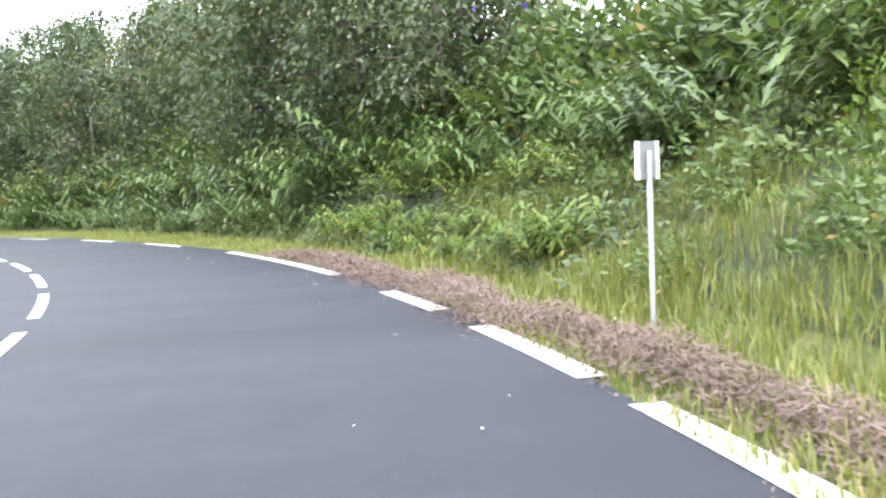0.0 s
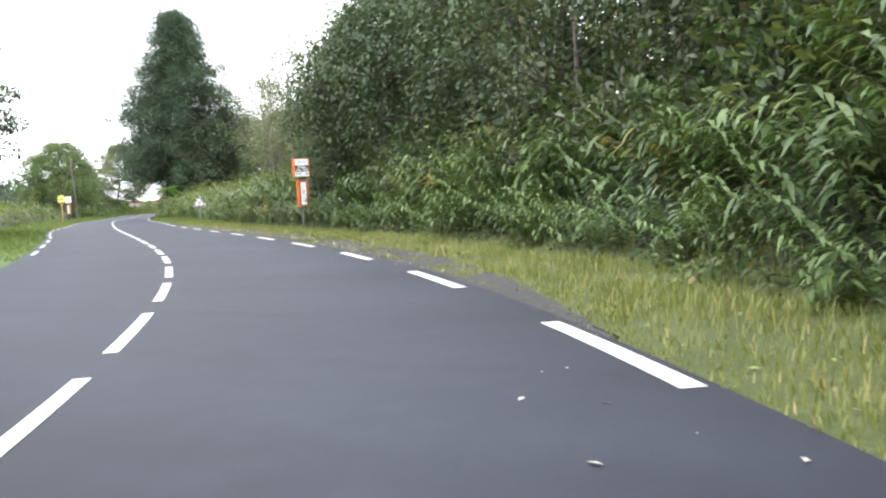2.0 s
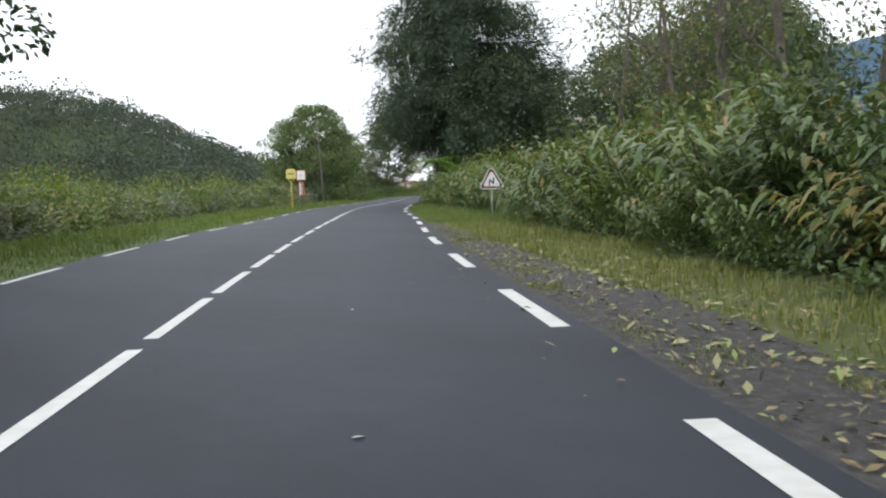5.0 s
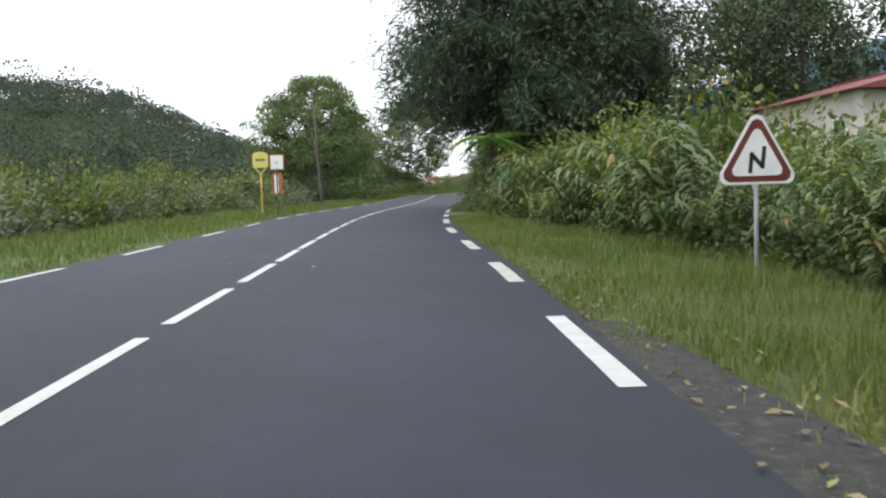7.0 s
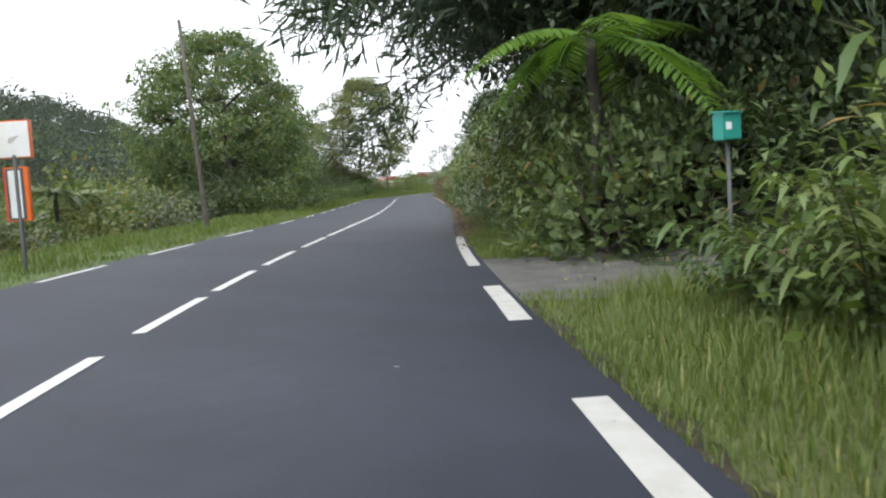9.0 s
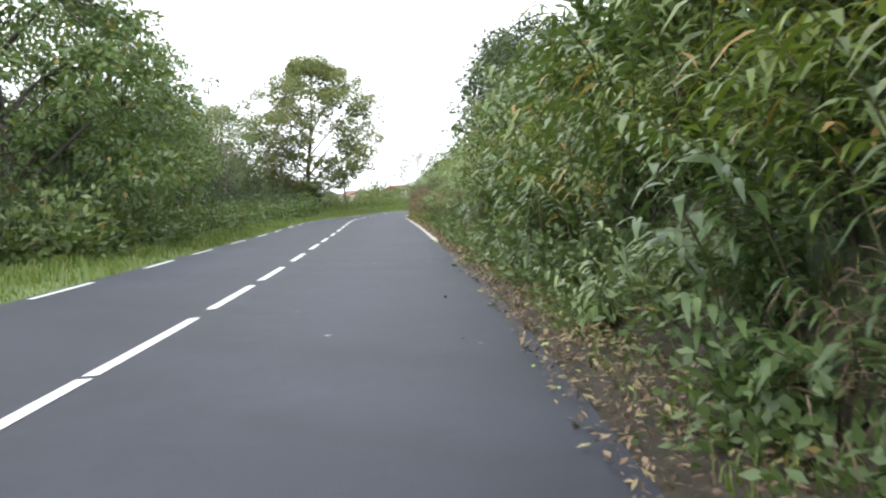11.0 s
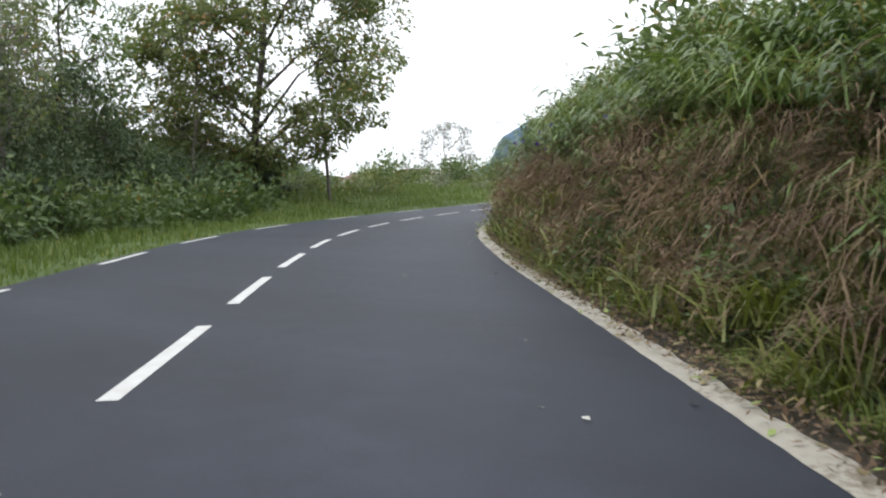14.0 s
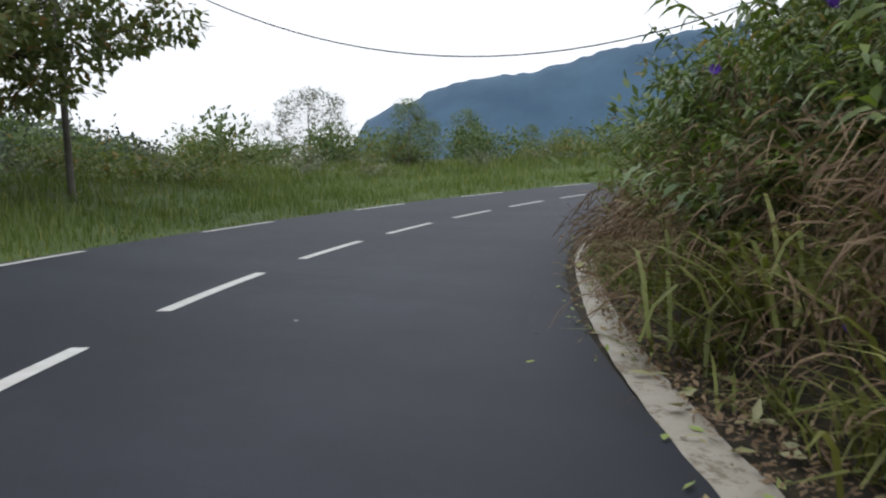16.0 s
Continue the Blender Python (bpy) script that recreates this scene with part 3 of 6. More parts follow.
def tree(name, seed, height, crown, leaf_mat, bark, base=0.2, clumps=60, leaves=70, size=0.18, trunk=0.2, width=0.5, clump=0.9, occluders=5, twiggy=0):
    """A tapered trunk, limbs that fork into twigs, and flattened clumps of small leaves at the twigs' ends."""
    rng = np.random.default_rng(seed)
    top = tagged(new(name), "", "tree")
    zs = np.linspace(0, 1, 8)
    sway = np.cumsum(rng.normal(size=(8, 2)) * 0.014 * height, 0)
    spine = np.c_[sway - sway[0], zs * height * 0.86]
    part("trunk", mesh("trunk", *tube(spine, trunk * (1 - zs * 0.85), 9), bark, True), None, top)
    w = np.clip((np.arange(clumps) + rng.uniform(0, 1, clumps)) / clumps, 0.02, 0.98)
    a = np.arange(clumps) * 2.39996 + rng.normal(size=clumps) * 0.45
    ph = rng.uniform(0, 6.28, 3)
    lobe = 1 + 0.17 * np.sin(2 * a + ph[0] + 3 * w) + 0.15 * np.sin(4 * a + ph[1] - 7 * w) + rng.normal(size=clumps) * 0.08
    reach = max(crown - 0.65 * clump, 0.3) * np.sin(np.pi * w ** 0.8) ** 0.55 * lobe * np.sqrt(rng.uniform(0.35, 1, clumps))
    z0 = base * height + 0.5 * clump
    c = np.c_[np.cos(a) * reach, np.sin(a) * reach, z0 + w * (height - 0.6 * clump - z0)]
    c[:, :2] += np.stack([np.interp(c[:, 2], spine[:, 2], spine[:, k]) for k in (0, 1)], 1)
    heads = np.arange(0, clumps, 12)
    mids, wood = [], []
    for k in heads:
        out = np.hypot(*c[k, :2])
        zt = np.clip(c[k, 2] - 0.55 * out - 0.3, 0.1 * height, spine[-1, 2])
        p = np.array([np.interp(zt, spine[:, 2], spine[:, i]) for i in range(3)])
        m = (p + c[k]) / 2 + rng.normal(size=3) * 0.05 * out + [0, 0, 0.05 * out]
        mids.append(m * 0.6 + c[k] * 0.4)
        wood.append([tube([p, m, c[k]], trunk * np.array([0.4, 0.24, 0.06]), 5, False)])
    mids = np.array(mids)
    for k in range(clumps):
        if k % 12:
            j = int(np.argmin(((mids - c[k]) ** 2).sum(1) + 2.0 * np.maximum(mids[:, 2] - c[k, 2], 0)))
            m = (mids[j] + c[k]) / 2 + rng.normal(size=3) * 0.12
            wood[j].append(tube([mids[j], m, c[k]], trunk * np.array([0.16, 0.1, 0.035]), 3, False))
        else:
            j = k // 12
        for _ in range(twiggy):
            e = c[k] + balls(rng, 1)[0] * [1, 1, 0.8] * clump * rng.uniform(0.9, 1.8) + [0, 0, 0.25]
            wood[j].append(tube([c[k], (c[k] + e) / 2 + rng.normal(size=3) * 0.06, e], trunk * np.array([0.07, 0.05, 0.025]), 3, False))
    for w_ in wood:
        tagged(part("limb", mesh("limb", *joined(w_), bark), None, top), kind="stuff")
    if leaves:
        n = clumps * leaves
        big = np.repeat(rng.uniform(0.6, 1.2, clumps), leaves)[:, None] * clump
        ball = balls(rng, n)
        at = np.repeat(c, leaves, 0) + ball * [1, 1, 0.62] * big * (0.35 + 0.65 * rng.uniform(0, 1, n)[:, None] ** 0.45)
        out = unit(ball * [0.8, 0.8, 0.3] + balls(rng, n) * 0.6 + [0, 0, -0.4])
        ls = size * rng.uniform(0.6, 1.3, n)
        flat = np.cross(out, [0, 0, 1.0] + balls(rng, n) * 0.7) + 1e-4
        pieces = [leaflets(at, out, flat, ls, ls * width)]
        # Added leaves inside each clump keep light out, so the crown's gaps go dark.
        if occluders:
            m = clumps * occluders
            q = np.repeat(c * [0.85, 0.85, 1] - [0, 0, 0.12 * clump], occluders, 0) + rng.normal(size=(m, 3)) * 0.27 * clump
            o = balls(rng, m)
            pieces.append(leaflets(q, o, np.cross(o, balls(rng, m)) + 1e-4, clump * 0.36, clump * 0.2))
        part("crown", mesh("crown", *joined(pieces), leaf_mat), None, top)
    return top


def conifer(name, seed, height, reach, bark, boughs=250, sprays=9, needles=80):
    """A tall feathery conifer: whorls of boughs that bow outwards, hung with drooping sprays of fine needles."""
    rng = np.random.default_rng(seed)
    top = tagged(new(name), "", "conifer")
    zs = np.linspace(0, 1, 9)
    spine = np.c_[np.sin(zs * 3) * 0.25, np.cos(zs * 4) * 0.2 - 0.2, zs * height * 0.97]
    part("trunk", mesh("trunk", *tube(spine, 0.5 * (1 - zs * 0.93), 10), bark, True), None, top)
    roots, ways, lens = [], [], []
    for k in range(boughs):
        u = 0.19 + 0.8 * ((k + rng.uniform(0, 1)) / boughs) ** 1.35
        a = k * 2.39996 + rng.normal() * 0.3
        ln = reach * min(1.0, (1.75 * (1.015 - u)) ** 0.72) * rng.uniform(0.62, 1.12) * (1 + 0.12 * math.sin(3 * a + 5 * u))
        p = np.array([np.interp(u, zs, spine[:, i]) for i in range(3)])
        out = np.array([np.cos(a), np.sin(a), 0])
        lift = 0.42 * u - 0.06 + rng.normal() * 0.08
        path = lambda v: p + out * ln * v + np.array([0, 0, 1.0]) * ln * (lift * v - 0.17 * v * v)
        tagged(part("limb", mesh("limb", *tube(path(np.linspace(0, 1, 5)[:, None]), np.array([0.1, 0.08, 0.055, 0.035, 0.012]) * (1.2 - 0.8 * u), 4, False), bark), None, top), kind="stuff")
        for j in range(sprays):
            v = 0.22 + 0.8 * (j + rng.uniform(0, 1)) / sprays
            c = path(v) + rng.normal(size=3) * [0.35, 0.35, 0.15] * (0.4 + 0.6 * ln / reach)
            n = int(needles * (0.45 + 0.55 * ln / reach))
            roots.append(c + rng.normal(size=(n, 3)) * [0.48, 0.48, 0.5] - [0, 0, 0.35])
            ways.append(out * 0.55 + balls(rng, n) * 0.75 + [0, 0, -0.45])
            lens.append(rng.uniform(0.3, 0.75, n))
    roots, ways, lens = np.vstack(roots), np.vstack(ways), np.concatenate(lens)
    v, f = leaflets(roots, ways, np.cross(ways, balls(rng, len(roots))) + 1e-4, lens, lens * 0.12)
    part("crown", mesh("crown", v, f, M_CONIFER), None, top)
    return top


def tree_fern(name, seed, trunk_height, fronds, length, drop=0.55, leaf_mat=None):
    rng = np.random.default_rng(seed)
    top = tagged(new(name), "", "tree fern")
    part("trunk", mesh("trunk", *tube([(0, 0, 0), (0.05, 0, trunk_height * 0.5), (0, 0.03, trunk_height)], [0.13, 0.1, 0.09], 8), M_BARK), None, top)
    for k in range(fronds):
        a = 2 * np.pi * (k + rng.uniform(-0.25, 0.25)) / fronds
        out = np.array([np.cos(a), np.sin(a), 0])
        side = np.array([-np.sin(a), np.cos(a), 0])
        ln = length * rng.uniform(0.7, 1.15)
        fall = drop * rng.uniform(0.55, 1.35)
        us = np.linspace(0, 1, 34)
        lift = rng.uniform(-0.1, 0.55)
        spine = np.array([0, 0, trunk_height]) + out * (us * ln * 0.92)[:, None] + np.array([0, 0, 1.0]) * (ln * (lift * us - fall * us ** 2))[:, None]
        rv, rf = tube(spine[::3], np.linspace(0.018, 0.004, len(spine[::3])), 4, False)
        grow = np.sin(np.pi * np.clip(us[4:], 0, 1) ** 0.8) ** 0.6 * ln * 0.26 + 0.03
        roots, ways, sds, lens = [], [], [], []
        for sgn in (-1, 1):
            roots.append(spine[4:]), lens.append(grow)
            ways.append(side[None] * sgn + out[None] * 0.35 + np.array([[0, 0, -0.25]]) + rng.normal(size=(30, 3)) * 0.05)
            sds.append(np.repeat(out[None], 30, 0))
        lens = np.concatenate(lens)
        v, f = blades(np.vstack(roots), np.vstack(ways), np.vstack(sds), lens, lens * 0.15 + 0.005, 0.15, 0.05)
        part("frond", mesh("frond", *joined([(rv, rf), (v, f)]), leaf_mat or M_FERN), None, top)
    return top


def put(ob, s, d, turn=0.0, scale=1.0, sink=0.0, z=None):
    """Sets a thing down on the land."""
    p = place(s, d)
    m = Matrix.Translation((p[0], p[1], p[2] - sink if z is None else z)) @ pose(0, 0, 0, 0, 0, turn)
    ob.matrix_basis = m @ Matrix.Diagonal((*(scale if isinstance(scale, tuple) else (scale,) * 3), 1))
    return ob


class Kind:
    """Plants of one kind: a few different ones are built, the rest are copies of these."""

    def __init__(self, first, group, labels, category):
        self.first, self.group, self.labels, self.category, self.used = first, group, labels, category, 0

    def put(self, s, d, turn, scale, sink=0.1):
        k = self.used % len(self.first)
        ob = self.first[k]
        if self.used >= len(self.first):
            ob = copy_thing(ob, Matrix.Identity(4))
        self.used += 1
        tagged(ob, self.labels[k % len(self.labels)], self.category, self.group)
        return put(ob, s, d, turn, scale, sink)

# ---------------------------------------------------------------- land, road and markings
def strip(name, stations, offsets, mat, lift=0.0, smooth=True):
    """A sheet along the road: offsets are functions of the station, or numbers."""
    s = np.asarray(stations, float)
    cols = [np.broadcast_to(o(s) if callable(o) else np.asarray(o, float), s.shape) for o in offsets]
    d = np.stack(cols, 1)
    v = place(np.repeat(s[:, None], d.shape[1], 1), d, lift).reshape(-1, 3)
    n, m = d.shape
    i, j = np.meshgrid(np.arange(n - 1), np.arange(m - 1), indexing="ij")
    q = np.stack([i * m + j, i * m + j + 1, (i + 1) * m + j + 1, (i + 1) * m + j], -1).reshape(-1, 4)
    return mesh(name, v, q, mat, smooth)


STATIONS = np.arange(0, S_END - 1, 1.0)
bank_offsets = [(lambda s, k=k: bank_foot(s) + 0.3 + k) for k in (0.0, 0.4, 0.9, 1.5, 2.2, 3.0, 4.0, 5.5, 7.5, 10, 14, 20, 27, 33)] + [41.0, 43.0]
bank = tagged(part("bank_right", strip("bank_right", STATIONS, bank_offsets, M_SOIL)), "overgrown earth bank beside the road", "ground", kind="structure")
verge_r = tagged(part("verge_right", strip("verge_right", STATIONS[:172], [(lambda s, k=k: (edge_right(s) - 0.1) * (1 - k) + (bank_foot(s) + 0.31) * k) for k in (0, 0.12, 0.3, 0.5, 0.7, 0.85, 1)], M_TURF, 0.0)), "mown grass verge of turf and soil", "verge", kind="structure")
shoulder = tagged(part("leafy_shoulder", strip("leafy_shoulder", STATIONS[171:], [(lambda s, k=k: (edge_right(s) - 0.1) * (1 - k) + (bank_foot(s) + 0.31) * k) for k in (0, 0.12, 0.3, 0.5, 0.7, 0.85, 1)], M_LEAFSOIL)), "narrow shoulder of brown leaf mould", "verge", kind="structure")
left_offsets = [lambda s: edge_left(s) + 0.15] + [(lambda s, k=k: edge_left(s) - k) for k in (0.15, 0.6, 1.2, 2, 3)] + [-8.0, -9.0, -9.6]
meadow = tagged(part("meadow", strip("meadow", STATIONS, [-9.55, -11, -13, -16, -20, -25, -31, -38], M_MEADOW)), "rough dark green meadow ground", "meadow", kind="structure")
verge_l = tagged(part("verge_left", strip("verge_left", STATIONS, left_offsets, M_LUSH)), "grassy verge and open ground beside the road", "verge", kind="structure")

bm = bmesh.new()
bmesh.ops.create_circle(bm, cap_ends=True, cap_tris=True, radius=3800, segments=48)
bmesh.ops.subdivide_edges(bm, edges=bm.edges[:], cuts=5, use_grid_fill=True)
land = tagged(part("ground", bm, M_FIELD), "wide rough green country to the horizon", "ground", kind="structure")
land.location = (-80, 90, -1.7)

def lane(k):
    """An offset at share k of the road's width, from its left edge."""
    return lambda s: edge_left(s) * (1 - k) + edge_right(s) * k


shares = np.linspace(0, 1, 15)
road_mesh = strip("road", STATIONS, [lane(k) for k in shares], M_ASPHALT, 0.02)
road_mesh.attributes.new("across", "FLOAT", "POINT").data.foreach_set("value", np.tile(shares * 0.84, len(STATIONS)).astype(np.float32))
road = tagged(part("road", road_mesh), "dark grey two-lane asphalt country road", "road", kind="structure")


def dash(name, s0, s1, offset, width, mat, lift=0.026):
    s = np.arange(s0, s1 + 0.01, max((s1 - s0) / max(round((s1 - s0) / 0.75), 1), 0.1))
    off = offset if callable(offset) else (lambda x: np.full_like(np.asarray(x, float), offset))
    return part(name, strip(name, s, [lambda x: off(x) - width / 2 - 0.006, lambda x: off(x) - width / 2, lambda x: off(x) + width / 2, lambda x: off(x) + width / 2 + 0.006], mat, lift, False), None, road)


centre_starts = [*np.arange(4.3, 36, 4.3), 38.7, 42.9, 47.1, 51.3, 55.65, 60.1, 64.3, 68.7, 73.0, 77.4, 81.7, 86.0, 90.3, 94.4, 98.2, 101.8, 105.35, 108.9, 112.7, 116.3, 120.1, 124.0, 127.9, 131.7, 135.5, 139.0, 142.4, 146.0, 149.6,
                 153.4, 157.3, 161.6, 165.4, 169.4, 173.4, 176.9, 180.2, 183.3, 186.4, 190.2, 194.1, 198.9, 203.9, 208.5, 213.5, 218.5,
                 223.5, 228.2, 232.8, 237.4, 242.1, 246.8, 251.5, 256.2, *np.arange(260.9, 300, 4.7)]
for s0 in centre_starts:
    dash("centre_dash", s0, s0 + 3.0, 0.0, 0.13, M_PAINT)


def right_line(s):
    return lerp(s, (0, 4.5), (34, 4.35), (38, 4.15), (42, 3.95), (46, 3.95), (51, 4.02), (57, 4.04), (63, 4.02), (69, 3.93), (80, 3.87), (94, 3.81), (100, 3.72), (112, 3.64), (119, 3.62), (129, 3.75), (136, 3.76), (142, 3.67), (149, 3.54), (155, 3.59), (162, 3.68), (172, 3.66))


for s0 in [55.2, 61.1, 67.5, 73.8, 80.2, 86.4, 92.5, 98.8, 104.9, 111.0, 117.0, 122.7, 128.4, 134.4, 140.5, 147.1, 160.6]:
    dash("edge_dash", s0, s0 + 2.95, right_line, 0.17 if s0 < 132 else 0.2, M_PAINT if s0 < 132 else M_PAINT_WORN)
dash("edge_dash", 153.6, 157.4, right_line, 0.2, M_PAINT_WORN)
for s0, s1 in ((20, 36.4), (37.1, 39.3), (40.4, 42.2), (44.6, 51.4)):
    dash("edge_line", s0, s1, right_line, 0.2, M_PAINT_WORN)
dash("edge_line", 166.5, 173.5, right_line, 0.17, M_PAINT_WORN)
for s0 in [87.0, 93.3, 99.6, 106.0, 111.5, 117.5, 123.6, 129.8, 136.0, 142.1, 149.4, 156.4, 163.6, 169.0, 174.3, 180.0, 187.0, 193.6, 200.3, 205.8, 212.6, 218.9, 225.3, 232.4,
           239.3, 245.3, 251.9, 258.8, 265.6, 273.0, 280.0, 287.0]:
    dash("edge_dash", s0, s0 + 3.0, left_line, 0.13, M_PAINT)

kerb_in = lambda s: lerp(s, (186, 3.52), (207, 3.56), (225, 3.56), (238, 3.63), (246, 3.67), (252, 3.7), (258, 3.83), (280, 3.76))
kerb_out = lambda s: kerb_in(s) + lerp(s, (240, 1.0), (250, 0.35)) * (0.018 * np.sin(s * 5.3 + 2 * np.sin(s * 1.7)) + 0.014 * np.sin(s * 13.1)) + lerp(s, (186, 0.06), (205, 0.1), (222, 0.14), (238, 0.19), (255, 0.2), (280, 0.2))
kerb = tagged(part("kerb", strip("kerb", np.arange(203, 285, 0.2), [lambda s: kerb_in(s) - 0.01 + 0.005 * np.sin(s * 9.1 + np.sin(s * 3.3)), kerb_in, kerb_out, lambda s: kerb_out(s) + 0.05], M_KERB, 0.0245, False)), "flush weathered concrete edging strip", "kerb", kind="structure")

layby = tagged(part("gravel_layby", strip("gravel_layby", np.arange(63, 132, 1.0), [edge_right, lambda s: edge_right(s) + 0.1 + 0.25 * bell(s, 68, 126, 1), lambda s: edge_right(s) + lerp(s, (63, 0.06), (71, 1.05), (80, 1.35), (105, 1.45), (116, 1.25), (131, 0.45))], M_GRAVEL, 0.02)), "grey gravel lay-by at the bus stop", "lay-by", kind="structure")
soil_edge = tagged(part("soil_edge", strip("soil_edge", np.arange(112, 172, 0.25), [lambda s: edge_right(s) - 0.05, edge_right, lambda s: edge_right(s) + 0.12 + 0.05 * np.sin(s * 3.7) + 0.04 * np.sin(s * 9.7 + 1)], M_LEAFSOIL, 0.014)), "strip of bare dark soil at the asphalt edge", "soil", kind="structure")
drive = tagged(part("driveway", strip("driveway", np.arange(162.0, 168.4, 0.5), [edge_right, 5.0, 7.0, 9.0, 12.0, 16.0], M_DRIVE, 0.018)), "dark tarred driveway entrance", "driveway", kind="structure")

# ---------------------------------------------------------------- signs and boxes by the road
def letters(word, size, at, parent, mat, turn):
    c = bpy.data.curves.new("lettering", "FONT")
    c.body, c.size, c.align_x, c.align_y, c.extrude = word, size, "CENTER", "CENTER", 0.002
    c.offset = 0.004
    ob = new("lettering", c)
    dg = bpy.context.evaluated_depsgraph_get()
    me = bpy.data.meshes.new_from_object(ob.evaluated_get(dg))
    bpy.data.objects.remove(ob)
    me.materials.clear()
    me.materials.append(mat)
    t = new("lettering", me)
    t.parent = parent
    t.matrix_basis = Matrix.Translation(at) @ turn
    return t


FACE = pose(0, 0, 0, 90, 0, 0)


def bus_stop(label, plain_back):
    """Its face looks along local -y."""
    top = tagged(new("bus_stop_sign"), label, "bus stop", "bus stop signs")
    part("post", mesh("post", *tube([(0, 0.06, -0.3), (0, 0.06, 2.4)], [0.05, 0.05], 12), M_DARKSTEEL), None, top)
    head = part("stop_panel", box(0.72, 0.16, 0.79, (0, 0, 2.725), 0.012), M_ORANGE, top, "orange sided stop panel")
    part("face", box(0.61, 0.02, 0.76, (0.02, -0.082, 2.725), 0.004), M_WHITE, head, "white printed face")
    part("edge", box(0.03, 0.17, 0.79, (0.352, -0.005, 2.725), 0.006), M_RED, head)
    part("back", box(0.66, 0.02, 0.74, (0, 0.082, 2.725), 0.004), M_WHITE, head)
    if not plain_back:
        part("name_band", box(0.6, 0.012, 0.28, (0.02, -0.092, 2.69), 0.002), M_BLACK, head, "black name band")
        letters("PITON", 0.135, (0.02, -0.101, 2.755), head, M_WHITE, FACE)
        letters("TEC TEC", 0.135, (0.02, -0.101, 2.63), head, M_WHITE, FACE)
        rng = random.Random(4)
        for k in range(7):
            part("emblem", box(0.035, 0.006, 0.025, (-0.14 + 0.035 * (k % 3) + rng.uniform(-0.01, 0.01), -0.094, 3.03 - 0.035 * (k // 2)), 0.002), [M_RED, M_TEAL, M_GREY][k % 3], head)
        part("print_bar", box(0.26, 0.004, 0.03, (0.08, -0.093, 2.98), 0), M_GREYPRINT, head)
        for k, mt in enumerate((M_TEAL, M_GREY)):
            for j in range(2):
                part("print_bar", box(0.085, 0.005, 0.03, (-0.2 + 0.12 * k, -0.094, 2.49 - 0.045 * j), 0), mt, head)
        part("route_badge", box(0.075, 0.006, 0.075, (0.24, -0.094, 2.45), 0.002, pose(0, 0, 0, 0, 45, 0)), M_BLACK, head)
    else:
        for k in range(3):
            part("print_bar", box(0.2 - 0.04 * k, 0.005, 0.025, (-0.02 + 0.03 * k, 0.094, 2.76 - 0.045 * k), 0, pose(0, 0, 0, 0, 12, 0)), M_GREYPRINT, head)
    case = part("timetable_case", box(0.5, 0.14, 1.14, (0.02, 0, 1.58), 0.012), M_ORANGE, top, "orange timetable case")
    part("edge", box(0.045, 0.15, 1.14, (0.25, -0.004, 1.58), 0.006), M_RED, case)
    for sgn in (-1, 1):
        part("frame", box(0.36, 0.02, 1.08, (0.04, sgn * 0.072, 1.58), 0.004), M_GREY, case)
        part("sheet", box(0.25, 0.01, 1.0, (0.045, sgn * 0.083, 1.58), 0.002), M_WHITE, case, "white timetable sheet")
    if not plain_back:
        rng = random.Random(8)
        for k in range(15):
            z = 2.0 - 0.056 * k
            w = rng.uniform(0.1, 0.2)
            part("print_bar", box(w, 0.003, 0.014 if k not in (5, 6, 7) else 0.045, (0.045 + rng.uniform(-0.02, 0.02), -0.0895, z), 0), M_OCHRE if k in (1, 5, 6, 7, 14) else M_GREYPRINT, case)
    return top


M_GREYPRINT = plain("grey_print", (0.3, 0.3, 0.3), (0.4, 0.4, 0.4), 0.6)

stop = bus_stop("orange and white bus stop sign on a dark post", False)
p = place(95.8, 7.04)
stop.matrix_basis = Matrix.Translation((p[0], p[1], 0)) @ pose(0, 0, 0, 0, 0, heading(96) + 3)
stop2 = bus_stop("orange bus stop sign seen from its pale back", True)
p = place(171.8, -5.55)
stop2.matrix_basis = Matrix.Translation((p[0], p[1], 0.08)) @ pose(0, 0, 0, 0, 0, heading(171) + 184)


